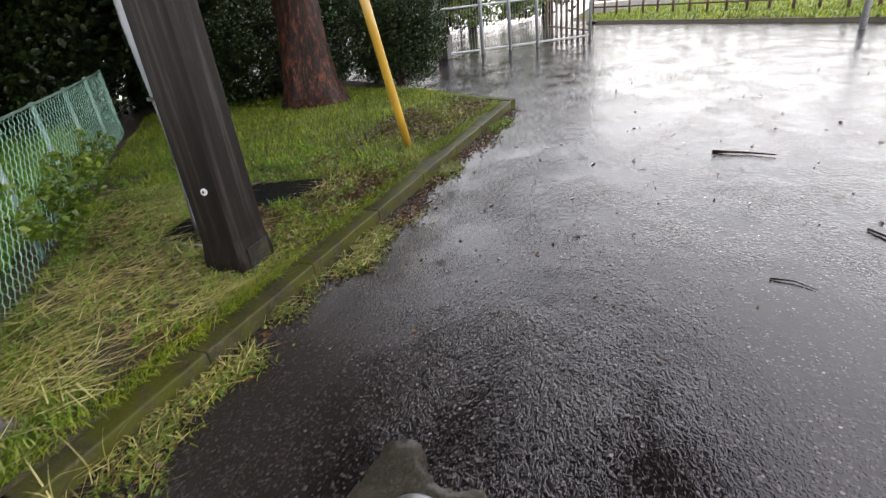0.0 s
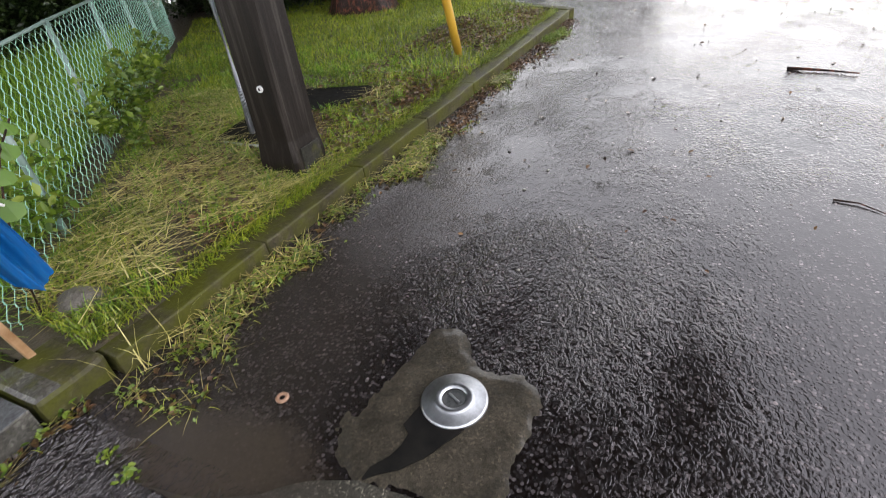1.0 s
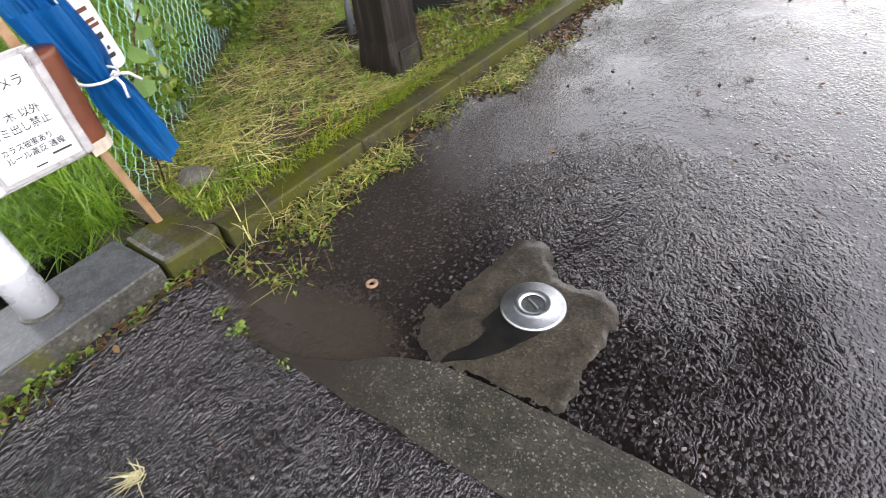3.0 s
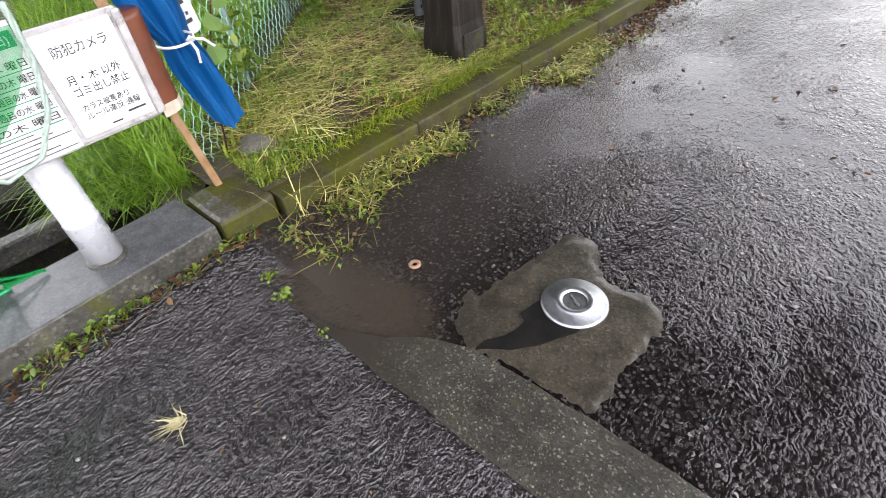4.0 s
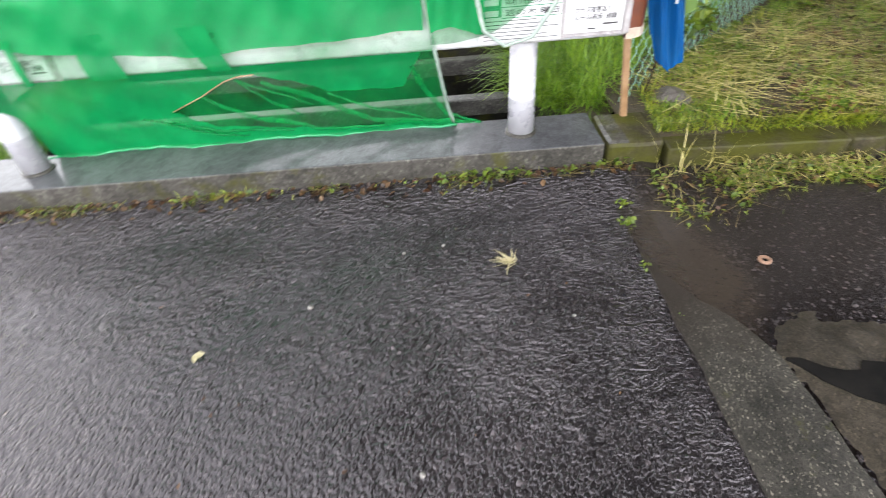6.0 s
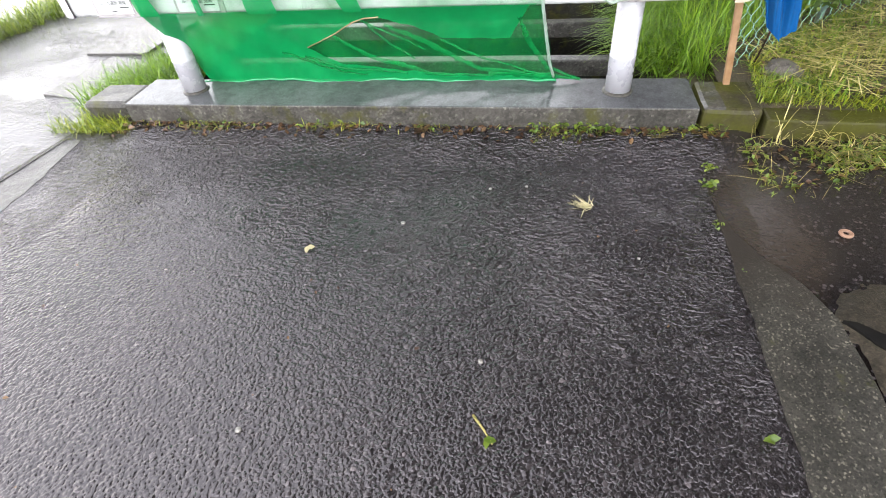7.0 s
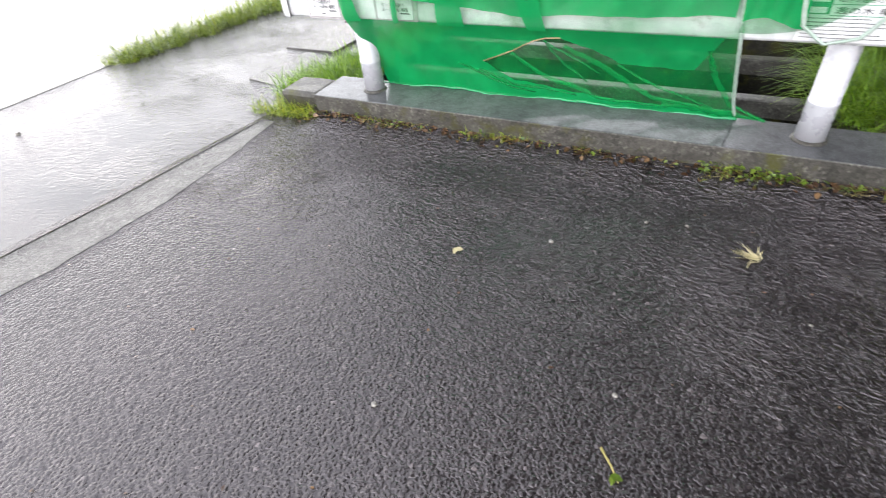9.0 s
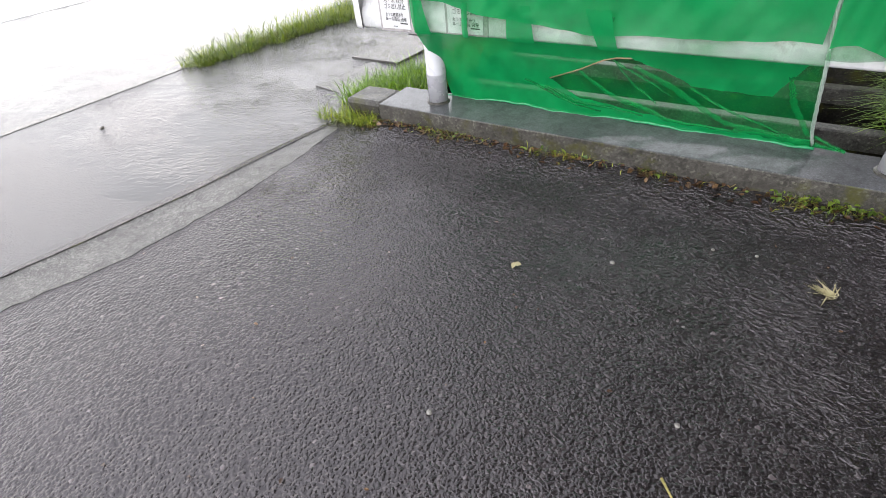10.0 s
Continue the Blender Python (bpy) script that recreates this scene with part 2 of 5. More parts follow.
def pole_mat():
    m = Mat("wet_pole_concrete", rough=0.5, spec=0.1)
    v = m.mapped((9, 9, 0.35))
    streak = m.noise(2.2, 6, 0.7, v)
    c = m.ramp(streak, [(0.3, (0.004, 0.003, 0.0025)), (0.55, (0.009, 0.0065, 0.005)), (0.75, (0.03, 0.025, 0.02))])
    green = m.ramp(m.noise(2.5, 5, 0.7), [(0.6, 0.0), (0.75, 0.6)])
    c = m.mix(green, c, (0.025, 0.026, 0.006))
    m.set(Base_Color=c, Normal=m.bump(m.noise(60, 5, 0.7), 0.4, 0.005), Coat_Weight=m.ramp(streak, [(0.5, 0.04), (0.7, 0.3)]), Coat_Roughness=0.3)
    return m.m


ASPHALT = wet_asphalt()
SLAB = wet_concrete("wet_slab_concrete", (0.05, 0.052, 0.055), (0.085, 0.087, 0.092), coat=1.0, grain=150, chips=1.5, relief=0.3)
SLAB_DARK = wet_concrete("weathered_dark_concrete", (0.0372, 0.0349, 0.0302), (0.0788, 0.0744, 0.0651), moss=0.25, coat=0.5)
MOSSY = wet_concrete("mossy_concrete", (0.022, 0.018, 0.012), (0.06, 0.05, 0.034), moss=0.75, coat=0.12, grain=45, chips=2.0)
STRIP = wet_concrete("gutter_concrete", (0.022, 0.02, 0.0155), (0.056, 0.051, 0.041), moss=0.08, coat=0.65, grain=125, chips=4.5, silted=True, relief=2.0)
PATCH = wet_concrete("patch_mortar", (0.02, 0.0165, 0.0115), (0.052, 0.043, 0.031), coat=0.8, grain=90, chips=1.8)
JOINT = wet_concrete("pale_joint_concrete", (0.05, 0.048, 0.044), (0.09, 0.087, 0.08), coat=1.0, grain=110, chips=2.2, relief=4.0)
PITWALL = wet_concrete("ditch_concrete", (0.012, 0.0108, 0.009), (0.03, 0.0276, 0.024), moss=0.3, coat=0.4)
BEAM = wet_concrete("ditch_beam_concrete", (0.0504, 0.0483, 0.0441), (0.0924, 0.0882, 0.0798), moss=0.1, coat=0.5)
SOIL = simple("leafy_soil", (0.018, 0.014, 0.008), (0.055, 0.04, 0.02), 0.7, 9, bump=0.8, dist=0.02)
WHITE = simple("old_white_paint", (0.408, 0.414, 0.422), (0.53, 0.537, 0.544), 0.3, 5, bump=0.05, coat=0.3, stain=(0.286, 0.272, 0.252))
POSTWHITE = simple("white_post_paint", (0.30, 0.30, 0.325), (0.355, 0.36, 0.385), 0.28, 5, bump=0.04, coat=0.4, stain=(0.25, 0.25, 0.262))
SIGNWHITE = simple("sign_white", (0.452, 0.46, 0.468), (0.515, 0.515, 0.523), 0.35, 3, bump=0.03, coat=0.2)
SIGNGREEN = simple("sign_green", (0, 0.154, 0.063), (0, 0.196, 0.084), 0.3, 3, bump=0.02, coat=0.4)
INK = simple("black_ink", (0.012, 0.012, 0.013), (0.02, 0.02, 0.02), 0.4, 9, bump=0.0)
FILM = simple("sign_wrap", (0.22, 0.205, 0.21), (0.326, 0.315, 0.315), 0.2, 14, bump=0.5, dist=0.01, coat=0.6, stain=(0.105, 0.0788, 0.084))
RUST = simple("rusty_brown", (0.06, 0.012, 0.0025), (0.12, 0.028, 0.006), 0.45, 7, bump=0.25, coat=0.08, stain=(0.0343, 0.0098, 0.00588))
TAPE = simple("old_tape", (0.3, 0.25, 0.2), (0.5, 0.44, 0.36), 0.4, 12, bump=0.3)
BLUE = net_cloth("blue_netting", (0.0048, 0.096, 0.3), see=0.05)
NET = net_cloth("green_netting", (0.0015, 0.25, 0.056), see=0.34)
NETTHIN = net_cloth("single_netting", (0.0015, 0.25, 0.056), see=0.62)
NETCORNER = net_cloth("corner_netting", (0.0015, 0.25, 0.056), see=0.47)
NETFOLD = net_cloth("gathered_netting", (0.003, 0.30, 0.085), see=0.16)
HEM = simple("net_hem", (0.0042, 0.176, 0.0588), (0.021, 0.26, 0.109), 0.35, 20, bump=0.2)
ROPE = simple("pale_green_rope", (0.195, 0.273, 0.224), (0.322, 0.37, 0.332), 0.5, 60, bump=0.6, dist=0.004)
STRING = simple("white_string", (0.525, 0.54, 0.562), (0.637, 0.637, 0.637), 0.5, 30)
WOOD = simple("weathered_stake_wood", (0.15, 0.075, 0.028), (0.32, 0.21, 0.12), 0.5, 9, bump=0.4, coat=0.2)
STEEL = Mat("brushed_steel", rough=0.28, metal=1.0)
_t = STEEL.ramp(STEEL.noise(30, 5, 0.7), [(0.3, (0.24, 0.245, 0.26)), (0.7, (0.36, 0.37, 0.39))])
STEEL.set(Base_Color=_t, Roughness=STEEL.ramp(STEEL.noise(70, 4), [(0.3, 0.3), (0.7, 0.45)]))
STEEL = STEEL.m
DARKMETAL = simple("dark_key_plate", (0.05, 0.055, 0.055), (0.12, 0.12, 0.12), 0.35, 40, metal=0.6, bump=0.4)
# near-black; also paints the shade of the hollow by the pole
BLACK = simple("black_and_pit_shade", (0.003, 0.003, 0.003), (0.010, 0.009, 0.008), 0.7, 12, bump=0.3, coat=0.0, spec=0.05)
POLE = pole_mat()
BARK = bark_mat()
CONDUIT = simple("pale_conduit", (0.205, 0.22, 0.244), (0.273, 0.292, 0.322), 0.35, 6, coat=0.3, stain=(0.122, 0.127, 0.137))
YELLOW = simple("yellow_plastic", (0.326, 0.189, 0.0158), (0.389, 0.236, 0.0263), 0.4, 5, bump=0.05, coat=0.3)
WIRE = simple("green_coated_wire", (0.16, 0.38, 0.28), (0.30, 0.5, 0.4), 0.35, 20, bump=0.1, coat=0.3)
FPOST = simple("green_fence_post", (0.0792, 0.137, 0.119), (0.144, 0.187, 0.169), 0.4, 6, bump=0.1)
GRASS = leafy("lawn_grass", (0.04, 0.075, 0.005), (0.14, 0.20, 0.012), (0.30, 0.32, 0.035))
LUSH = leafy("tall_grass", (0.05, 0.11, 0.008), (0.12, 0.23, 0.016), (0.22, 0.34, 0.04), trans=0.4)
VERGE = leafy("verge_grass", (0.05, 0.085, 0.006), (0.12, 0.18, 0.013), (0.25, 0.29, 0.04), trans=0.35)
STRAW = leafy("cut_straw", (0.15, 0.13, 0.035), (0.34, 0.295, 0.11), (0.6, 0.53, 0.27), rough=0.5, trans=0.2)
OLDSTRAW = leafy("soaked_straw", (0.03, 0.022, 0.008), (0.09, 0.07, 0.025), (0.25, 0.21, 0.08), rough=0.45, trans=0.1)
TUFT = leafy("pale_straw", (0.24, 0.21, 0.11), (0.34, 0.30, 0.18), (0.45, 0.41, 0.27), rough=0.5, trans=0.15)
LITTER = leafy("fallen_leaves", (0.017, 0.008, 0.0045), (0.055, 0.026, 0.012), (0.13, 0.072, 0.03), rough=0.4, trans=0.1)
WEED = leafy("weed_leaves", (0.034, 0.066, 0.006), (0.085, 0.14, 0.013), (0.17, 0.22, 0.033), trans=0.35)
VINE = leafy("vine_leaves", (0.03, 0.07, 0.008), (0.05, 0.11, 0.012), (0.08, 0.15, 0.02), trans=0.25)
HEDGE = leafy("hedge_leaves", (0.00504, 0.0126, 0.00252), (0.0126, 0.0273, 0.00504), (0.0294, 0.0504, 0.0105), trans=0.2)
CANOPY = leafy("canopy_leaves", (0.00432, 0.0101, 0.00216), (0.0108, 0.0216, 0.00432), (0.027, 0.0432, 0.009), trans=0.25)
BROWNWOOD = simple("brown_fence_wood", (0.05, 0.032, 0.02), (0.11, 0.075, 0.05), 0.55, 9, bump=0.3)
GALV = simple("galvanised_wire", (0.18, 0.198, 0.198), (0.27, 0.282, 0.282), 0.4, 9)
PEBBLE = simple("small_stone", (0.06, 0.056, 0.05), (0.18, 0.17, 0.15), 0.5, 20, bump=0.5, coat=0.5)
ROCK = simple("mossy_rock", (0.0405, 0.0338, 0.027), (0.108, 0.0945, 0.081), 0.6, 12, bump=0.8, dist=0.02, stain=(0.0225, 0.027, 0.00675))
ROADLINE = simple("white_road_paint", (0.35, 0.35, 0.35), (0.49, 0.49, 0.49), 0.4, 8, bump=0.2, coat=0.7)
COPPER = simple("orange_washer", (0.16, 0.085, 0.05), (0.22, 0.13, 0.085), 0.4, 20)


# ---- mesh helpers ----
def part(name, bm, material, parent=None, label="", smooth=False):
    """Links a bmesh as one mesh object, under a thing if one is given."""
    me = bpy.data.meshes.new(name)
    bmesh.ops.recalc_face_normals(bm, faces=bm.faces)
    bm.to_mesh(me)
    bm.free()
    me.materials.append(material)
    if smooth:
        me.polygons.foreach_set("use_smooth", [True] * len(me.polygons))
    ob = new(name, me)
    if parent is not None:
        ob.parent = parent
    if label:
        tagged(ob, label)
    return ob


def empty(name, place=(0, 0, 0), rz=0.0):
    ob = new(name)
    ob.matrix_world = pose(*place, 0, 0, rz)
    ob.empty_display_size = 0.1
    return ob


def box(bm, lo, hi, bevel=0.0, m=None, segs=2):
    """A box between two corners, with its edges rounded."""
    r = bmesh.ops.create_cube(bm, size=1.0)
    vs = r["verts"]
    for v in vs:
        v.co = Vector([(a + b) / 2 + c * (b - a) for a, b, c in zip(lo, hi, v.co)])
    if bevel:
        es = list({e for v in vs for e in v.link_edges})
        out = bmesh.ops.bevel(bm, geom=es, offset=bevel, segments=segs, affect="EDGES", profile=0.5)
        vs = list({v for f in out["faces"] for v in f.verts} | {v for v in vs if v.is_valid})
    if m is not None:
        bmesh.ops.transform(bm, matrix=m, verts=vs)
    return bm


def tube(bm, pts, radius, sides=8, taper=None, cap=True):
    """A round bar along a list of points."""
    pts = [Vector(p) for p in pts]
    rings = []
    for i, p in enumerate(pts):
        d = (pts[min(i + 1, len(pts) - 1)] - pts[max(i - 1, 0)]).normalized()
        q = d.to_track_quat("Z", "Y")
        r = radius if taper is None else radius + (taper - radius) * i / (len(pts) - 1)
        rings.append([bm.verts.new(p + q @ Vector((r * math.cos(a), r * math.sin(a), 0))) for a in [2 * math.pi * k / sides for k in range(sides)]])
    for a, b in zip(rings, rings[1:]):
        for k in range(sides):
            bm.faces.new((a[k], a[(k + 1) % sides], b[(k + 1) % sides], b[k]))
    if cap:
        bm.faces.new(rings[0][::-1])
        bm.faces.new(rings[-1])
    return bm


def lathe(bm, profile, sides=32, centre=(0, 0, 0)):
    """Turns a list of (radius, height) round the upright axis."""
    c = Vector(centre)
    rings = []
    for r, z in profile:
        if r < 1e-6:
            rings.append([bm.verts.new(c + Vector((0, 0, z)))])
        else:
            rings.append([bm.verts.new(c + Vector((r * math.cos(2 * math.pi * k / sides), r * math.sin(2 * math.pi * k / sides), z))) for k in range(sides)])
    for a, b in zip(rings, rings[1:]):
        for k in range(sides):
            j = (k + 1) % sides
            if len(a) == 1:
                bm.faces.new((a[0], b[j], b[k]))
            elif len(b) == 1:
                bm.faces.new((a[k], a[j], b[0]))
            else:
                bm.faces.new((a[k], a[j], b[j], b[k]))
    return bm


def roughen(bm, amount, scale=8.0):
    for v in bm.verts:
        n = noise.noise_vector(v.co * scale)
        v.co += n * amount


def cut(bm, times):
    bmesh.ops.subdivide_edges(bm, edges=bm.edges, cuts=times, use_grid_fill=True)


def mesh_np(name, verts, faces, material, parent=None, smooth=False):
    """One mesh from arrays of corners and of faces with equal numbers of corners."""
    me = bpy.data.meshes.new(name)
    verts, faces = np.asarray(verts, dtype=np.float32), np.asarray(faces, dtype=np.int32)
    k = faces.shape[1]
    me.vertices.add(len(verts))
    me.vertices.foreach_set("co", verts.ravel())
    me.loops.add(faces.size)
    me.loops.foreach_set("vertex_index", faces.ravel())
    me.polygons.add(len(faces))
    me.polygons.foreach_set("loop_start", np.arange(0, faces.size, k, dtype=np.int32))
    me.polygons.foreach_set("loop_total", np.full(len(faces), k, dtype=np.int32))
    if smooth:
        me.polygons.foreach_set("use_smooth", np.ones(len(faces), dtype=bool))
    me.update(calc_edges=True)
    me.materials.append(material)
    ob = new(name, me)
    if parent is not None:
        ob.parent = parent
    return ob


RNG = np.random.default_rng(7)


def blades(name, base, length, width, lean, material, parent=None, flat=0.0, heading=None):
    """Bent grass blades, one at each base point: two quads and a tip folded into three faces of four corners."""
    n = len(base)
    L = length * RNG.uniform(0.5, 1.3, n)
    a = RNG.uniform(0, 2 * np.pi, n) if heading is None else heading + RNG.normal(0, 0.6, n)
    ln = np.clip(lean * RNG.uniform(0.3, 1.6, n), 0, 1.5)
    d = np.stack([np.cos(a), np.sin(a), np.zeros(n)], 1)
    s = np.stack([-np.sin(a), np.cos(a), np.zeros(n)], 1)
    w = (width * RNG.uniform(0.6, 1.4, n))[:, None]
    up = np.array([0, 0, 1.0])
    pts, acc = [base], base
    for k in range(3):
        ang = np.clip(ln * (0.45 + 0.6 * k), 0, 1.9) if not flat else np.full(n, flat) + RNG.normal(0, 0.05, n)
        acc = acc + (d * np.sin(ang)[:, None] + up * np.cos(ang)[:, None]) * (L / 3)[:, None]
        pts.append(acc)
    wid = [1.0, 0.9, 0.65, 0.08]
    rows = [np.stack([p - s * w * q / 2, p + s * w * q / 2], 1) for p, q in zip(pts, wid)]
    verts = np.concatenate(rows, 1).reshape(-1, 3)
    f = np.array([[0, 1, 3, 2], [2, 3, 5, 4], [4, 5, 7, 6]])
    faces = (np.arange(n)[:, None, None] * 8 + f[None]).reshape(-1, 4)
    return mesh_np(name, verts, faces, material, parent)


def leaves(name, centre, size, material, parent=None, up=0.5):
    """Small folded leaves, turned at random: two faces that share a midrib."""
    n = len(centre)
    nrm = RNG.normal(size=(n, 3))
    nrm[:, 2] = np.abs(nrm[:, 2]) + up
    nrm /= np.linalg.norm(nrm, axis=1)[:, None]
    t = RNG.normal(size=(n, 3))
    t -= nrm * (t * nrm).sum(1)[:, None]
    t /= np.linalg.norm(t, axis=1)[:, None]
    b = np.cross(nrm, t)
    s = (size * RNG.uniform(0.55, 1.35, n))[:, None]
    base, tip = centre - t * s * 0.5, centre + t * s * 0.5 - nrm * s * 0.12
    mid1, mid2 = centre - t * s * 0.12, centre + t * s * 0.25
    w = s * 0.3
    P = [base, mid1 + b * w + nrm * s * 0.07, mid2 + b * w * 0.7 + nrm * s * 0.04, tip, mid2 - b * w * 0.7 + nrm * s * 0.04, mid1 - b * w + nrm * s * 0.07]
    verts = np.stack(P, 1).reshape(-1, 3)
    f = np.array([[0, 1, 2, 3], [0, 3, 4, 5]])
    faces = (np.arange(n)[:, None, None] * 6 + f[None]).reshape(-1, 4)
    return mesh_np(name, verts, faces, material, parent)


def in_poly(p, poly):
    x, y = p[:, 0], p[:, 1]
    inside = np.zeros(len(p), dtype=bool)
    j = len(poly) - 1
    for i in range(len(poly)):
        xi, yi = poly[i]
        xj, yj = poly[j]
        hit = ((yi > y) != (yj > y)) & (x < (xj - xi) * (y - yi) / (yj - yi + 1e-12) + xi)
        inside ^= hit
        j = i
    return inside


def scatter(poly, count, z=0.0):
    """Random points inside a polygon in plan."""
    P = np.array(poly)
    lo, hi = P.min(0), P.max(0)
    out = np.zeros((0, 2))
    while len(out) < count:
        q = RNG.uniform(lo, hi, (count * 2, 2))
        out = np.concatenate([out, q[in_poly(q, poly)]])
    out = out[:count]
    return np.column_stack([out, np.full(count, z)])


def fbm(p, scale, seed=0.0):
    """Smooth noise for arrays of points in plan, about -1 to 1."""
    x, y = p[:, 0] * scale + seed * 13.7, p[:, 1] * scale + seed * 7.1
    return (np.sin(x * 1.3 + 1.7 * np.sin(y * 0.9 + 0.4)) + np.sin(y * 1.7 + 1.3 * np.sin(x * 1.1 + 2.0)) + 0.6 * np.sin(2.3 * x - 1.9 * y + seed)) / 2.6


# ---- the ground ----
KERB_SLOPE = -0.047           # the mossy kerb runs slightly towards the street


def ground_z(x, y):
    """Height of the street: nearly flat, silted up a little along the kerbs."""
    near = max(0.0, 1 - abs(y - 0.02 - KERB_SLOPE * max(x, 0)) / 0.34)
    rise = 0.055 if x < 0.3 else 0.03
    k = 1.0 if -3.4 < x < 7.2 else 0.0
    return rise * near * near * (3 - 2 * near) * k + (0.004 * math.sin(1.9 * x + 0.7) * math.sin(2.3 * y) if x > -3.2 else 0.0)


def build_ground():
    xs = sorted({-400, -150, -60, -30, -20, -15, 15, 20, 30, 60, 150, 400} | {round(-12 + 0.5 * i, 3) for i in range(13)} | {round(-6 + 0.1 * i, 3) for i in range(140)} | {round(8 + 0.5 * i, 3) for i in range(14)} | {0.1, -3.4})
    ys = sorted({-400, -150, -60, -30, -20, -15, -10, 15, 20, 30, 60, 150, 400} | {round(-8 + 0.5 * i, 3) for i in range(11)} | {round(-3 + 0.08 * i, 3) for i in range(42)} | {0.36, 2.2} | {round(2.5 + 0.5 * i, 3) for i in range(20)})
    bm = bmesh.new()
    g = [[bm.verts.new((x, y, ground_z(x, y))) for y in ys] for x in xs]
    for i in range(len(xs) - 1):
        for j in range(len(ys) - 1):
            cx, cy = (xs[i] + xs[i + 1]) / 2, (ys[j] + ys[j + 1]) / 2
            if -3.4 < cx < 0.1 and 0.36 < cy < 2.2:
                continue
            bm.faces.new((g[i][j], g[i + 1][j], g[i + 1][j + 1], g[i][j + 1]))
    return tagged(part("ground", bm, ASPHALT, smooth=True), "rain-wet dark asphalt street with standing water", "ground", kind="structure")


build_ground()

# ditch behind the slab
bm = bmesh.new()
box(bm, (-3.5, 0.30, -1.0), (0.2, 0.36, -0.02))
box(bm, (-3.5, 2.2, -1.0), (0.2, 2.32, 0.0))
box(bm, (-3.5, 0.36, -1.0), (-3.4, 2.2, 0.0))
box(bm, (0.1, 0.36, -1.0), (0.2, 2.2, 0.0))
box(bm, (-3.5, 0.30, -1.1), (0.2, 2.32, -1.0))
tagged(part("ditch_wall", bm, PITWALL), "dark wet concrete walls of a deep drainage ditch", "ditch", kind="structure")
for y0, y1, z in ((1.02, 1.12, 0.0), (1.75, 1.85, 0.0)):
    bm = bmesh.new()
    box(bm, (-3.4, y0, z - 0.12), (0.1, y1, z), 0.01)
    tagged(part("ditch_beam", bm, BEAM), "long pale concrete beam across the open ditch", "beam", group="beams over the ditch")

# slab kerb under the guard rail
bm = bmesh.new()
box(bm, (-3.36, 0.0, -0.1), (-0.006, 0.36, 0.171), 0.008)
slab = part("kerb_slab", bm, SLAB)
# faces turned to the street take a darker, browner concrete than the top
slab.data.materials.append(SLAB_DARK)
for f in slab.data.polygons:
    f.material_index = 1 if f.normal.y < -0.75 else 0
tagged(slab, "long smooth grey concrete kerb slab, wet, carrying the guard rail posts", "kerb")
bm = bmesh.new()
box(bm, (-3.72, 0.05, -0.1), (-3.385, 0.34, 0.15), 0.03)
cut(bm, 1)
roughen(bm, 0.008, 6)
tagged(part("kerb_block", bm, SLAB_DARK), "short worn mossy concrete kerb block at the slab's end", "kerb block")
bm = bmesh.new()
box(bm, (0.012, 0.0, -0.1), (0.3, 0.34, 0.165), 0.025)
cut(bm, 2)
roughen(bm, 0.008, 7)
block = part("kerb_block", bm, MOSSY)
block.data.materials.append(SLAB_DARK)
for f in block.data.polygons:
    f.material_index = 1 if f.center.x < 0.105 and f.normal.z > 0.5 else 0
tagged(block, "square mossy concrete kerb block beside the wooden stake", "kerb block")

# mossy kerb stones along the lawn
kerb = empty("mossy_kerb", (0.31, -0.015, 0), math.degrees(math.atan(KERB_SLOPE)))
tagged(kerb, "low moss-covered concrete kerb edging the lawn", "kerb", kind="structure")
edges = [0.0, 0.9, 1.84, 2.76, 3.68, 4.6, 5.52, 6.44, 7.0]
for a, b in zip(edges, edges[1:]):
    bm = bmesh.new()
    box(bm, (a + 0.0015, -0.02, -0.1), (b - 0.0015, 0.13, 0.135), 0.012)
    cut(bm, 2)
    roughen(bm, 0.007, 5 + a)
    part("kerb_stone", bm, MOSSY, kerb)
far_kerb = empty("lawn_end_kerb", (7.3, -0.34, 0), 62)
tagged(far_kerb, "low concrete kerb round the lawn's far end", "kerb", kind="structure")
for k in range(3):
    bm = bmesh.new()
    box(bm, (k * 0.8 + 0.005, -0.15, -0.1), (k * 0.8 + 0.795, 0.0, 0.14), 0.02)
    cut(bm, 1)
    roughen(bm, 0.006, 5 + k)
    part("kerb_stone", bm, MOSSY, far_kerb)

# gutter strip, silt and mortar patch
def flat_piece(name, outline, z0, z1, material, label, category, rough=0.0, kind=""):
    bm = bmesh.new()
    top = [bm.verts.new((x, y, z1)) for x, y in outline]
    f = bm.faces.new(top)
    r = bmesh.ops.extrude_face_region(bm, geom=[f])
    for v in r["geom"]:
        if isinstance(v, bmesh.types.BMVert):
            v.co.z = z0
    if rough:
        for v in bm.verts:
            n = noise.noise_vector(v.co * 9)
            v.co.x += n.x * rough
            v.co.y += n.y * rough
    return tagged(part(name, bm, material), label, category, kind=kind)


def wobbly(points, step=0.05, amount=0.012, seed=0):
    """A closed outline through corner points, with an uneven edge."""
    out = []
    for i, a in enumerate(points):
        b = points[(i + 1) % len(points)]
        n = max(1, int(math.dist(a, b) / step))
        for k in range(n):
            x, y = a[0] + (b[0] - a[0]) * k / n, a[1] + (b[1] - a[1]) * k / n
            v = noise.noise_vector(Vector((x * 11, y * 11, seed)))
            out.append((x + v.x * amount, y + v.y * amount))
    return out


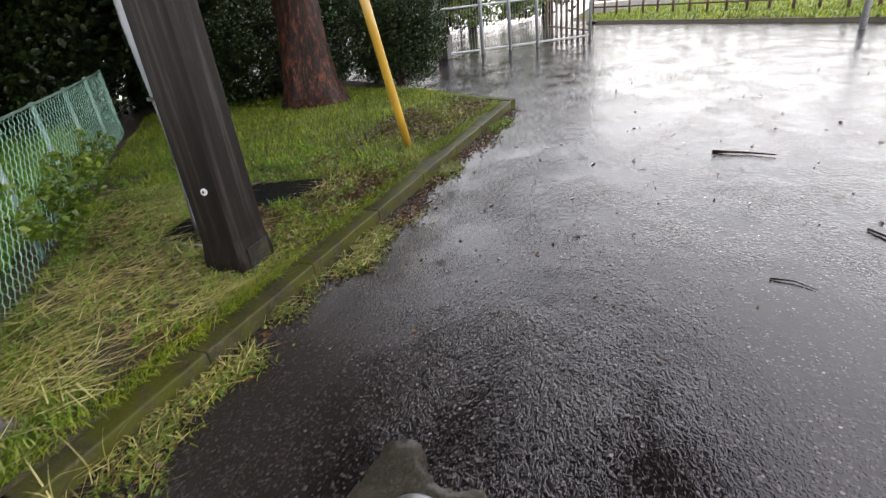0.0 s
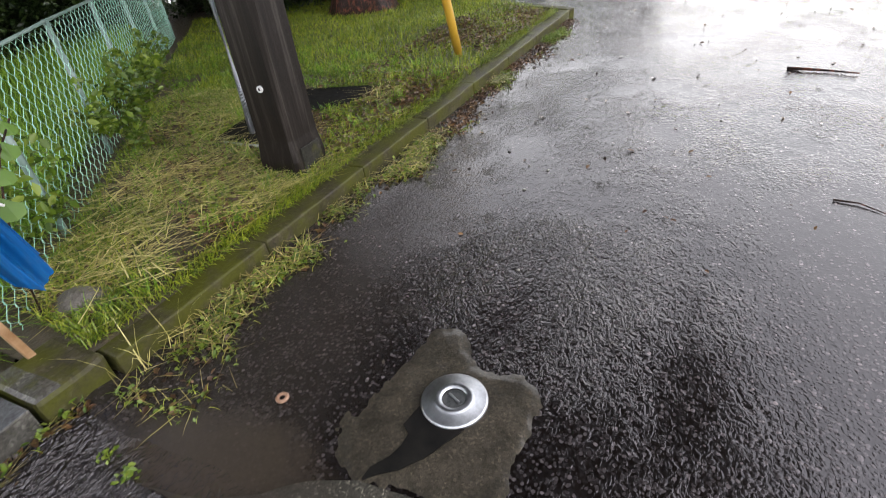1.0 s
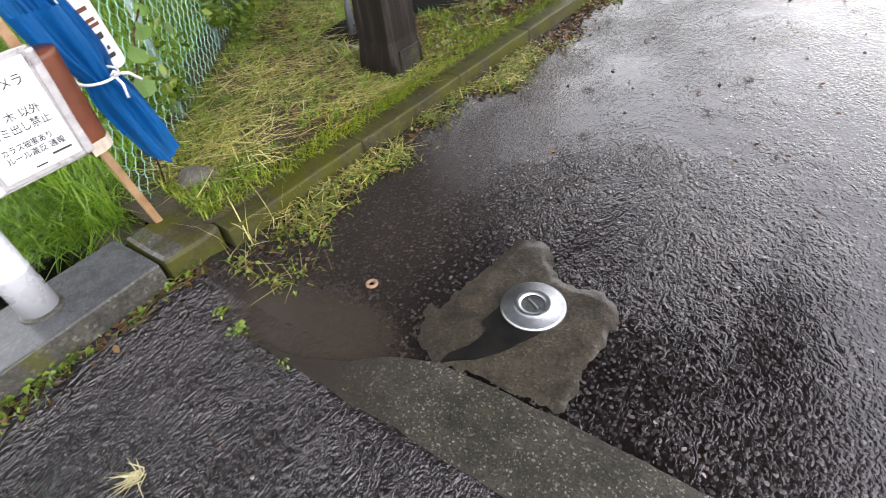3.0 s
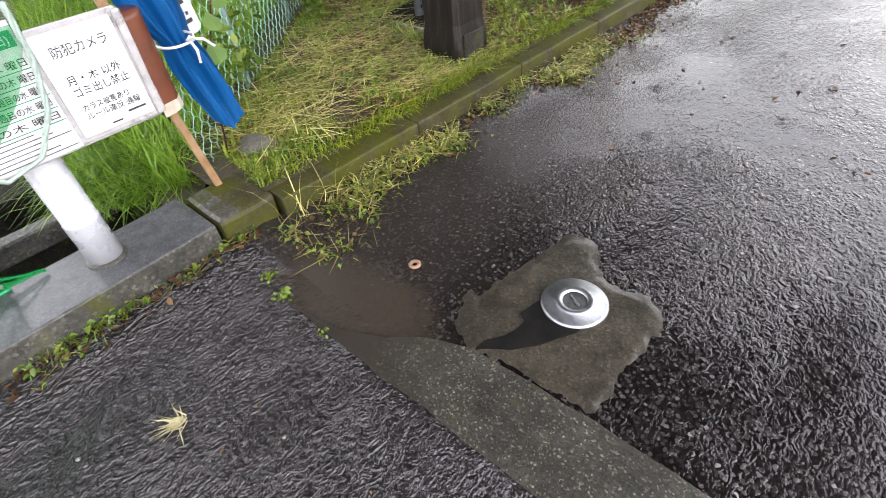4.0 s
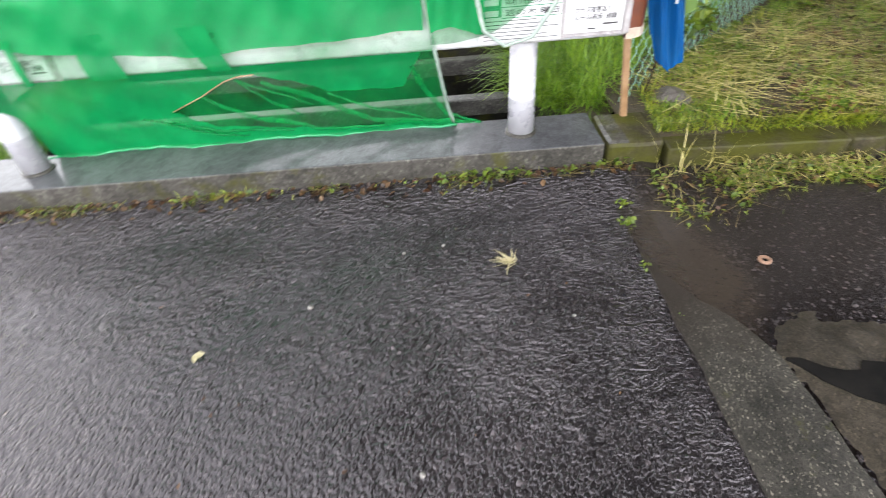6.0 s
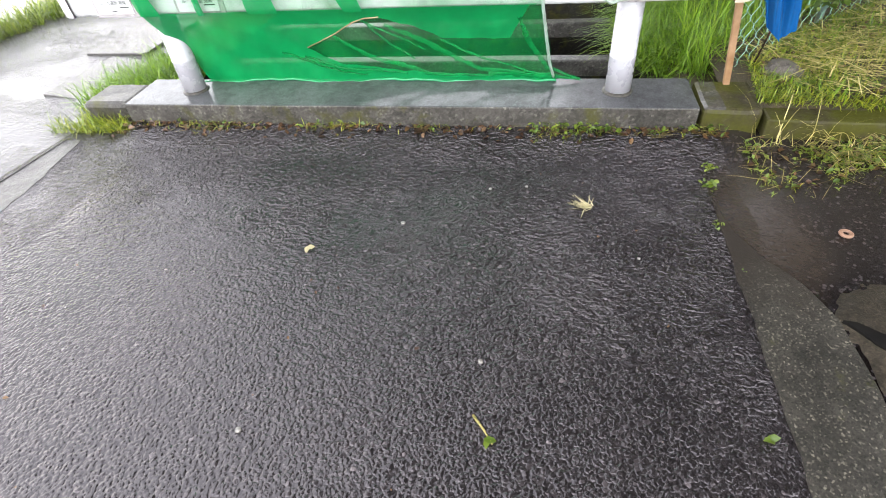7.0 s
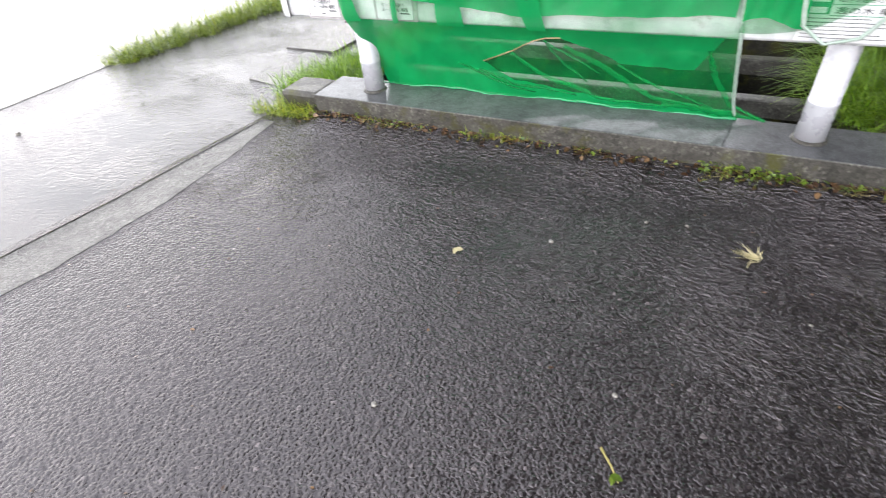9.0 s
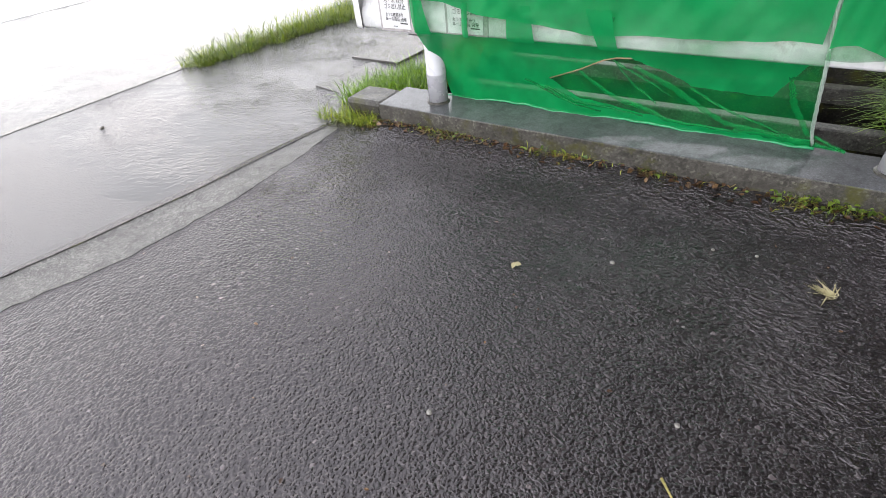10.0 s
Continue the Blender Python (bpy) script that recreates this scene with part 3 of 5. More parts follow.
flat_piece("gutter_strip", wobbly([(-0.02, -0.55), (0.02, -0.78), (0.1, -0.94), (0.2, -1.06), (0.26, -1.22), (0.27, -1.5), (0.27, -3.2), (-0.04, -3.2), (-0.03, -1.7)], amount=0.012), -0.05, 0.008, STRIP, "worn grey concrete gutter strip level with the asphalt", "gutter strip", kind="structure")


def mortar_mound(outline, high):
    """Hand-trowelled mortar: highest inside, its edge sinking unevenly under the asphalt."""
    P = np.array(outline)
    lo, hi = P.min(0) - 0.06, P.max(0) + 0.06
    step = 0.012
    xs, ys = np.arange(lo[0], hi[0], step), np.arange(lo[1], hi[1], step)
    X, Y = np.meshgrid(xs, ys, indexing="ij")
    q = np.column_stack([X.ravel(), Y.ravel()])
    d = np.full(len(q), 9.0)
    for a, b in zip(P, np.roll(P, -1, 0)):
        t = np.clip(((q - a) @ (b - a)) / ((b - a) @ (b - a)), 0, 1)
        d = np.minimum(d, np.linalg.norm(q - a - t[:, None] * (b - a), axis=1))
    d = np.where(in_poly(q, outline), d, -d) + 0.016 * fbm(q, 23, 3) + 0.008 * fbm(q, 61, 5)
    z = np.clip(d / 0.035, -0.8, 1.0) * high + 0.0022 * fbm(q, 17, 1) + 0.0012 * fbm(q, 70, 2) + 0.002
    nx, ny = X.shape
    idx = np.arange(nx * ny).reshape(nx, ny)
    f = np.stack([idx[:-1, :-1], idx[1:, :-1], idx[1:, 1:], idx[:-1, 1:]], -1).reshape(-1, 4)
    f = f[(z[f] > -0.008).any(1)]
    used, f = np.unique(f, return_inverse=True)
    v = np.column_stack([q, z])[used]
    return tagged(mesh_np("mortar_patch", v, f.reshape(-1, 4), PATCH, smooth=True), "uneven pale mortar patch round the sunken bollard", "mortar patch", kind="structure")


mortar_mound([(0.327, -1.096), (0.449, -1.085), (0.627, -1.115), (0.86, -1.155), (0.985, -1.175), (1.02, -1.27), (0.977, -1.33), (0.87, -1.39), (0.83, -1.50), (0.86, -1.60), (0.80, -1.67), (0.74, -1.70), (0.66, -1.70), (0.434, -1.675), (0.296, -1.69), (0.285, -1.60), (0.29, -1.374), (0.263, -1.234)], 0.0075)

# lawn bank


def lawn_z(x, y):
    return 0.125 + 0.05 * min(1.0, max(0.0, (y + 0.05) / 0.8)) + 0.02 * math.sin(2.1 * x + y) * math.sin(1.3 * y)


bm = bmesh.new()
n = 36
rows = [[None] * (n + 1) for _ in range(n + 1)]
for i in range(n + 1):
    for j in range(n + 1):
        t = j / n
        x = 0.15 + i / n * 10.5
        front = 0.085 + KERB_SLOPE * (x - 0.3) if x < 7.3 else -0.2 + 1.45 * (x - 7.3)
        back = 0.6 + 0.97 * x if x < 6 else 9.5
        y = front + (max(back, front + 0.05) - front) * t
        rows[i][j] = bm.verts.new((x, y, lawn_z(x, y)))
for i in range(n):
    for j in range(n):
        bm.faces.new((rows[i][j], rows[i + 1][j], rows[i + 1][j + 1], rows[i][j + 1]))
tagged(part("lawn", bm, SOIL, smooth=True), "lawn bank of soil and leaf litter behind the kerb", "lawn", kind="structure")
bm = bmesh.new()
wx = [(-0.05, 2.2), (-0.05, 0.38), (0.12, 0.42), (6.0, 6.4), (9.5, 9.5), (9.5, 16.0), (-3.0, 16.0), (-3.0, 4.5), (0.05, 2.4)]
bm.faces.new([bm.verts.new((x, y, 0.09)) for x, y in wx])
tagged(part("weed_bank", bm, SOIL), "overgrown ground behind the wire fence", "bank", kind="structure")


# ---- guard rail ----
rail = empty("guard_rail", (-1.66, 0.17, 0.17))
tagged(rail, "old white steel guard rail with a rusty end", "guard rail")
for x in (-2.97, -0.40):
    bm = bmesh.new()
    lathe(bm, [(0.0, 0), (0.068, 0), (0.068, 0.20), (0.069, 0.203), (0.066, 0.206), (0.066, 0.78), (0.06, 0.8), (0.0, 0.805)], 28, (x + 1.66, 0.03, 0))
    part("post", bm, POSTWHITE, rail, smooth=True)
    bm = bmesh.new()
    lathe(bm, [(0.069, 0.0), (0.082, 0.0), (0.08, 0.008), (0.069, 0.014)], 20, (x + 1.66, 0.03, 0))
    part("collar", bm, SLAB_DARK, rail)
bm = bmesh.new()
prof = [(0.0, 0.004), (-0.03, 0.0), (-0.05, 0.008), (-0.055, 0.02), (-0.053, 0.1), (-0.03, 0.145), (-0.02, 0.165), (-0.02, 0.2), (-0.05, 0.24), (-0.055, 0.32), (-0.045, 0.345), (0.0, 0.35)]
ringed = []
for x in np.linspace(-3.42, 0.02, 24):
    ringed.append([bm.verts.new((x + 1.66, -0.06 + a, 0.500 + z)) for a, z in prof])
for a, b in zip(ringed, ringed[1:]):
    for k in range(len(prof) - 1):
        bm.faces.new((a[k], a[k + 1], b[k + 1], b[k]))
beam = part("beam", bm, WHITE, rail, "white corrugated steel beam with flaking paint", smooth=True)
beam.modifiers.new("thickness", "SOLIDIFY").thickness = 0.005
for x0, side in ((0.02, 1), (-3.42, -1)):
    bm = bmesh.new()
    rows = []
    for k in range(9):
        a = -math.pi / 2 + math.pi * k / 8
        rows.append([bm.verts.new((x0 + 1.66 + side * 0.10 * math.cos(a), -0.05 + 0.078 * math.sin(a), 0.50 + h)) for h in (0, 0.02, 0.34, 0.36)])
    for a, b in zip(rows, rows[1:]):
        for k in range(3):
            bm.faces.new((a[k], a[k + 1], b[k + 1], b[k]))
    bm.faces.new([r[0] for r in rows])
    bm.faces.new([r[-1] for r in rows][::-1])
    part("end_sleeve", bm, RUST if side == 1 else WHITE, rail, "rust-brown rounded end sleeve" if side == 1 else "", smooth=True)
    if side == 1:
        bm = bmesh.new()
        rows = []
        for k in range(9):
            a = -math.pi / 2 + math.pi * k / 8
            rows.append([bm.verts.new((x0 + 1.66 + 0.104 * math.cos(a), -0.05 + 0.082 * math.sin(a), 0.496 + h)) for h in (0, 0.045 + 0.012 * math.sin(3 * k))])
        for a, b in zip(rows, rows[1:]):
            bm.faces.new((a[0], a[1], b[1], b[0]))
        part("tape", bm, TAPE, rail, "dirty pale tape round the sleeve's foot")


# ---- writing ----
def lettering(name, words, size, place, parent, material, width=0.0):
    """Words on an upright board that faces the street."""
    cu = bpy.data.curves.new(name, "FONT")
    cu.body, cu.size, cu.align_x, cu.extrude = words, size, "LEFT", 0.0006
    tmp = new(name, cu)
    bpy.context.view_layer.update()
    me = bpy.data.meshes.new_from_object(tmp.evaluated_get(bpy.context.evaluated_depsgraph_get()))
    bpy.data.objects.remove(tmp)
    me.name = name
    me.materials.clear()
    me.materials.append(material)
    w = max([v.co.x for v in me.vertices], default=1.0)
    ob = new(name, me)
    ob.parent = parent
    s = width / w if width else 1.0
    ob.matrix_local = Matrix.Translation(place) @ Matrix.Rotation(radians(90), 4, "X") @ Matrix.Diagonal((s, 1, 1, 1))
    return ob


def bar(name, x0, x1, z0, z1, y, parent, material):
    bm = bmesh.new()
    box(bm, (x0, y - 0.0008, z0), (x1, y + 0.0008, z1))
    return part(name, bm, material, parent)


# collection sign, green and white
sign = empty("collection_sign", (-0.44, 0.042, 0.69))
tagged(sign, "green and white refuse collection notice board under green netting", "sign")
bm = bmesh.new()
box(bm, (-0.19, 0.0, 0.0), (0.17, 0.006, 0.42), 0.002)
part("board", bm, SIGNWHITE, sign)
bar("header_chip", 0.035, 0.16, 0.348, 0.395, -0.001, sign, SIGNGREEN)
bar("green_column", -0.19, -0.09, 0.11, 0.333, -0.001, sign, SIGNGREEN)
lettering("lettering", "集積所", 0.06, (-0.16, -0.0025, 0.352), sign, SIGNGREEN, 0.18)
lettering("lettering", "(収集日)", 0.035, (0.045, -0.0025, 0.36), sign, SIGNWHITE, 0.10)
rows_text = ["毎週 月・木 曜日", "毎月 3 週目の木 曜日", "毎月 2・4 週目の水 曜日", "毎月 3 週目の水 曜日", "週の木 曜日"]
for k, words in enumerate(rows_text):
    z = 0.292 - 0.044 * k
    lettering("lettering", words, 0.028, (-0.075, -0.0025, z), sign, INK, 0.23)
    bar("row_line", -0.088, 0.165, z - 0.012, z - 0.0095, -0.001, sign, SIGNGREEN)
    bar("label_bar", -0.178, -0.103, z - 0.001, z + 0.022, -0.003, sign, SIGNWHITE)
for k in range(6):
    bar("small_print", -0.17, 0.16 - 0.05 * (k % 3), 0.015 + 0.0155 * k, 0.018 + 0.0155 * k, -0.001, sign, DARKMETAL)


def warning_sign(place, wide, high):
    s = empty("warning_sign", place)
    tagged(s, "white printed warning notice wrapped in wrinkled clear film", "sign", group="warning notices on the rail")
    bm = bmesh.new()
    box(bm, (-0.02, 0.004, -0.02), (wide + 0.03, 0.012, high + 0.02), 0.004)
    part("film_wrap", bm, FILM, s, "wrinkled dirty plastic film")
    bm = bmesh.new()
    box(bm, (0.0, -0.002, 0.0), (wide, 0.004, high), 0.001)
    part("sheet", bm, SIGNWHITE, s)
    for words, size, x, z, w in (("防犯カメラ", 0.04, 0.04, 0.265, 0.19), ("月・木 以外", 0.034, 0.04, 0.175, 0.19), ("ゴミ出し禁止", 0.034, 0.04, 0.135, 0.2), ("カラス被害あり", 0.026, 0.04, 0.085, 0.17), ("ルール違反 通報", 0.026, 0.04, 0.055, 0.2)):
        lettering("lettering", words, size, (x * wide / 0.27, -0.0035, z * high / 0.34), s, INK, w * wide / 0.27)
    bar("small_print", 0.66 * wide, 0.92 * wide, 0.030, 0.037, -0.003, s, INK)
    bar("small_print", 0.4 * wide, 0.55 * wide, 0.013, 0.018, -0.003, s, INK)
    return s


warning_sign((-0.255, 0.038, 0.71), 0.25, 0.34)
warning_sign((-3.24, 0.038, 0.69), 0.22, 0.30)
warning_sign((-2.75, 0.047, 0.69), 0.24, 0.28)

# film and tape round the rail's end
bm = bmesh.new()
box(bm, (0.002, 0.032, 0.69), (0.034, 0.075, 1.06), 0.01)
cut(bm, 2)
roughen(bm, 0.008, 20)
tagged(part("film_fold", bm, FILM), "crumpled translucent film folded over the rail's end", "plastic film")


# ---- green netting ----
def net_sheet(name, nx, nz, shape, label, material, gap=None):
    """A draped sheet; shape(u, v) gives each point, u along the rail and v downwards; gap(u, v) is left open."""
    bm = bmesh.new()
    g = [[bm.verts.new(shape(i / nx, j / nz)) for j in range(nz + 1)] for i in range(nx + 1)]
    for i in range(nx):
        for j in range(nz):
            if gap is None or not gap((i + 0.5) / nx, (j + 0.5) / nz):
                bm.faces.new((g[i][j], g[i + 1][j], g[i + 1][j + 1], g[i][j + 1]))
    bmesh.ops.delete(bm, geom=[v for v in bm.verts if not v.link_faces], context="VERTS")
    return part(name, bm, material, None, label, smooth=True)


def hang(x, w, lift=0.0):
    """The loose cloth under the rail: w runs from the beam's lower edge (0) back to the slab's rear edge (1)."""
    wr = 0.010 * math.sin(9 * x + 5 * w) + 0.006 * math.sin(23 * x - 8 * w) + 0.004 * math.sin(47 * x + 13 * w)
    sag = 0.03 * math.sin(math.pi * w)
    return Vector((x, 0.042 + 0.302 * w + sag + wr * min(1.0, 4 * w) - lift, 0.69 - 0.522 * w - 0.3 * lift + 0.006 * math.sin(7 * x) * w))


def drape(u, v):
    """Main sheet: taut over the rail, loose below it, its right edge drawn along the rope."""
    w = max(0.0, (v - 0.45) / 0.55)
    right = -0.87 + 0.05 * min(1.0, v / 0.45) + 0.075 * w
    left = -2.99 + 0.06 * w
    x = left + (right - left) * u
    if v > 0.45:
        return hang(x, w)
    z = 1.10 - 0.05 * math.sin(math.pi * u) * (1 - v / 0.45) - 0.41 * v / 0.45
    y = 0.034 + 0.008 * (v / 0.45) ** 3 + 0.004 * math.sin(9 * x + 6 * v) + 0.003 * math.sin(31 * x - 7 * v)
    return Vector((x, y, z))


net_main = tagged(net_sheet("crow_net", 150, 70, drape, "", NETTHIN), "bright green plastic crow netting draped over the guard rail", "net")


def upper(u, v):
    """The doubled upper layer, its wavy lower edge crossing the rail's face."""
    p = drape(u, 0.02)
    low = 0.868 - 0.10 * u + 0.014 * math.sin(8.5 * u + 0.6) + 0.008 * math.sin(21 * u)
    return Vector((p.x, p.y - 0.022 - 0.010 * math.sin(14 * u + 4 * v) * v - 0.007 * math.sin(37 * u - 6 * v) - 0.004 * math.sin(83 * u + 9 * v), 1.10 - 0.05 * math.sin(math.pi * u) + (low - 1.10) * v))


part_of_net = net_sheet("upper_layer", 110, 18, upper, "doubled upper layer of netting", NETFOLD)
part_of_net.parent = net_main
# the lower layer leaves a slanting gap, through which the ditch shows behind a single thickness
GAP = [(-2.163, 0.503), (-1.939, 0.306), (-1.809, 0.155), (-1.669, 0.092), (-1.491, 0.245), (-1.358, 0.394), (-0.987, 0.389), (-0.882, -0.02), (-0.80, -0.02), (-0.76, 0.684), (-0.748, 0.885), (-1.025, 0.885), (-1.614, 0.86), (-1.975, 0.714)]


def in_gap(u, v):
    p = drape(u, 0.46 + 0.54 * v)
    return bool(in_poly(np.array([[p.x, v]]), GAP)[0])


part_of_net = net_sheet("lower_layer", 420, 120, lambda u, v: hang(drape(u, 0.46 + 0.54 * v).x, v, 0.012), "loose second layer of netting with a gap in it", NETFOLD, in_gap)
part_of_net.parent = net_main


def ribbon(name, way, wide, lift, label, material=NET):
    """A flattened gather along the hanging cloth; way holds (x, w) points."""
    bm = bmesh.new()
    rows = []
    n = 12 * (len(way) - 1)
    for k in range(n + 1):
        i, t = min(k // 12, len(way) - 2), k / 12 - min(k // 12, len(way) - 2)
        (x0, w0), (x1, w1) = way[i], way[i + 1]
        x, w = x0 + (x1 - x0) * t, w0 + (w1 - w0) * t
        dx, dw = (x1 - x0), (w1 - w0) * 0.57
        ln = math.hypot(dx, dw)
        px, pw = -dw / ln, dx / ln / 0.57
        half = wide * (0.35 + 0.65 * math.sin(math.pi * min(1.0, 0.12 + k / n))) / 2 * (1 + 0.25 * math.sin(1.9 * k))
        rows.append([bm.verts.new(hang(x + px * half * s, w + pw * half * s, lift + 0.012 * (1 - s * s))) for s in (-1, -0.4, 0.4, 1)])
    for a, b in zip(rows, rows[1:]):
        for k in range(3):
            bm.faces.new((a[k], a[k + 1], b[k + 1], b[k]))
    return part(name, bm, material, net_main, label, smooth=True)


for way, wide in (([(-1.96, 0.33), (-1.75, 0.67), (-1.48, 0.87), (-1.09, 0.885)], 0.035), ([(-1.74, 0.149), (-1.655, 0.45), (-1.533, 0.674)], 0.012), ([(-1.76, 0.12), (-1.60, 0.33), (-1.46, 0.55)], 0.009), ([(-1.64, 0.19), (-1.38, 0.546), (-1.153, 0.796), (-0.86, 0.885)], 0.04), ([(-1.36, 0.40), (-1.12, 0.66), (-0.85, 0.87)], 0.012), ([(-0.939, 0.13), (-0.888, 0.474), (-0.79, 0.80), (-0.60, 0.955)], 0.03), ([(-2.2, 0.62), (-1.95, 0.78), (-1.6, 0.875)], 0.02), ([(-2.32, 0.55), (-2.15, 0.72), (-1.85, 0.88)], 0.014), ([(-1.12, 0.86), (-0.85, 0.90), (-0.60, 0.96)], 0.05)):
    ribbon("gather", way, wide, 0.016, "bright doubled gather in the netting")
# the turned-over upper edge of the gap
bm = bmesh.new()
tube(bm, [hang(x, w, 0.02) for x, w in ((-2.15, 0.49), (-2.05, 0.40), (-1.939, 0.30), (-1.87, 0.22), (-1.80, 0.15), (-1.73, 0.105), (-1.65, 0.09))], 0.0035, 6)
part("gap_edge", bm, WOOD, net_main, "thin brown folded edge of the netting", smooth=True)
# rolled hem along the foot of the net, and strips hanging over the rail's face
bm = bmesh.new()
tube(bm, [hang(-3.0 + 2.27 * k / 60, 0.985, 0.008) for k in range(61)], 0.009, 7)
part("hem", bm, HEM, net_main, "rolled brighter green hem", smooth=True)
for xa, xb, ya, yb in ((-2.34, -2.20, -2.35, -2.18), (-1.90, -1.77, -1.82, -1.72), (-2.985, -2.90, -2.985, -2.86), (-2.62, -2.585, -2.64, -2.60)):
    bm = bmesh.new()
    strip = []
    for k in range(13):
        t = k / 12
        z = 0.875 - 0.20 * t
        a, b = xa + (ya - xa) * t, xb + (yb - xb) * t
        strip.append([bm.verts.new((a + (b - a) * q, 0.002 - 0.008 * math.sin(math.pi * q) + 0.026 * t ** 3, z)) for q in (0, 0.3, 0.7, 1)])
    for a, b in zip(strip, strip[1:]):
        for k in range(3):
            bm.faces.new((a[k], a[k + 1], b[k + 1], b[k]))
    part("strip", bm, NETFOLD, net_main, "doubled strip of netting over the rail", smooth=True)


flap = net_sheet("crow_net_corner", 40, 30, lambda u, v: (-0.84 + 0.59 * u, 0.022 + 0.005 * math.sin(17 * u + 9 * v), 1.10 + (0.715 + 0.36 * u ** 3 - 1.10) * v), "", NETCORNER)
inner = net_sheet("doubled_layer", 24, 20, lambda u, v: (-0.86 + 0.24 * u + 0.02 * v, 0.012 + 0.005 * math.sin(21 * u + 6 * v), 1.10 - (0.335 - 0.02 * math.sin(5 * u)) * v), "doubled netting between the two ropes", NETFOLD)
inner.parent = flap
tagged(flap, "loose corner of green crow netting over the notice board", "net")


def rope(pts, r, label):
    bm = bmesh.new()
    P = [Vector(p) for p in pts]
    fine = []
    for a, b in zip(P, P[1:]):
        k = max(2, int((b - a).length / 0.03))
        fine += [a.lerp(b, i / k) for i in range(k)]
    fine.append(P[-1])
    for ph in (0, 2.09, 4.19):
        tube(bm, [p + Vector((math.cos(ph + i * 0.9), math.sin(ph + i * 0.9), 0)) * r * 0.5 for i, p in enumerate(fine)], r * 0.62, 6)
    return tagged(part("net_rope", bm, ROPE, smooth=True), label, "rope", group="ropes of the crow net")


rope([(-0.872, 0.02, 1.15), (-0.862, 0.028, 0.92), (-0.841, 0.03, 0.8), (-0.822, 0.045, 0.66), (-0.797, 0.15, 0.47), (-0.772, 0.25, 0.30), (-0.745, 0.31, 0.2)], 0.0085, "twisted pale green rope hemming the crow net's edge")
rope([(-0.66, 0.004, 1.16), (-0.64, 0.006, 0.9), (-0.61, 0.007, 0.76), (-0.52, 0.008, 0.69), (-0.40, 0.008, 0.72), (-0.31, 0.008, 0.85), (-0.27, 0.008, 1.0), (-0.26, 0.01, 1.16)], 0.0095, "twisted pale green rope looping down over the notice board")

# ---- stake, blue net bundle ----
stake = empty("wooden_stake", (0.18, 0.30, 0.16))
tagged(stake, "weathered orange-brown wooden stake leaning at the rail's end", "stake")
bm = bmesh.new()
box(bm, (-0.017, -0.012, 0.0), (0.017, 0.012, 1.05), 0.004, Matrix(((1, 0, -0.17, 0), (0, 1, -0.16, 0), (0, 0, 1, 0), (0, 0, 0, 1))))
part("shaft", bm, WOOD, stake)

bundle = empty("blue_net_bundle", (0.24, 0.2, 0.50))
tagged(bundle, "gathered bright blue netting tied with white string", "net bundle")
for layer, (dx, dy, wide, foot) in enumerate(((0.0, 0.0, 0.085, 0.0), (-0.035, 0.03, 0.075, 0.10), (0.03, 0.025, 0.06, 0.05))):
    bm = bmesh.new()
    g = []
    for i in range(25):
        u = i / 24 * 2 - 1
        col = []
        for j in range(31):
            v = j / 30
            zz = foot + 0.06 * (1 - abs(u)) * (-1 if layer == 0 else 0.3) * (1 - v) + 0.62 * v
            pinch = 1 - 0.38 * math.exp(-((zz - 0.36) / 0.06) ** 2)
            w = wide * pinch * (0.8 + 0.35 * v) * (1 + 0.05 * math.sin(9 * v + layer))
            x = 0.075 + dx - 0.16 * v + w * u
            y = dy + 0.016 * math.sin(6 * u + 3 * v + layer) + 0.010 * math.sin(13 * u - 4 * v) - 0.03 * (1 - u * u) * (1 if layer == 0 else -0.5)
            col.append(bm.verts.new((x, y, zz)))
        g.append(col)
    for i in range(24):
        for j in range(30):
            bm.faces.new((g[i][j], g[i + 1][j], g[i + 1][j + 1], g[i][j + 1]))
    part("cloth", bm, BLUE, bundle, smooth=True)
bm = bmesh.new()
tube(bm, [(-0.015 + 0.075 * math.cos(t), 0.006 + 0.058 * math.sin(t), 0.362 + 0.012 * math.sin(t)) for t in np.linspace(0, 2 * math.pi, 25)], 0.0055, 6)
tube(bm, [(0.02, -0.05, 0.36), (0.03, -0.06, 0.32), (0.025, -0.062, 0.27)], 0.006, 6)
tube(bm, [(0.02, -0.05, 0.365), (0.07, -0.06, 0.35), (0.105, -0.06, 0.31)], 0.006, 6)
tube(bm, [(0.01, -0.05, 0.36), (0.02, -0.066, 0.378), (0.04, -0.064, 0.36), (0.02, -0.058, 0.355)], 0.005, 6)
part("string", bm, STRING, bundle, "white string tied in a bow", smooth=True)

# white printed card hanging behind the blue bundle
card = empty("printed_card", (0.325, 0.27, 0.84))
card.matrix_world = pose(0.325, 0.27, 0.84, 4, -8, 6)
tagged(card, "white rounded plastic card with dark print beside the blue netting", "card")
bm = bmesh.new()
rim = []
for cx, cz, a0 in ((0.025, 0.295, 0), (-0.025, 0.295, 90), (-0.025, 0.03, 180), (0.025, 0.03, 270)):
    for k in range(6):
        a = radians(a0 + 18 * k)
        rim.append((cx + 0.03 * math.cos(a), cz + 0.03 * math.sin(a)))
front = [bm.verts.new((x, -0.006, z)) for x, z in rim]
back = [bm.verts.new((x, 0.006, z)) for x, z in rim]
bm.faces.new(front)
bm.faces.new(back[::-1])
for k in range(len(rim)):
    j = (k + 1) % len(rim)
    bm.faces.new((front[k], back[k], back[j], front[j]))
part("plate", bm, SIGNWHITE, card)
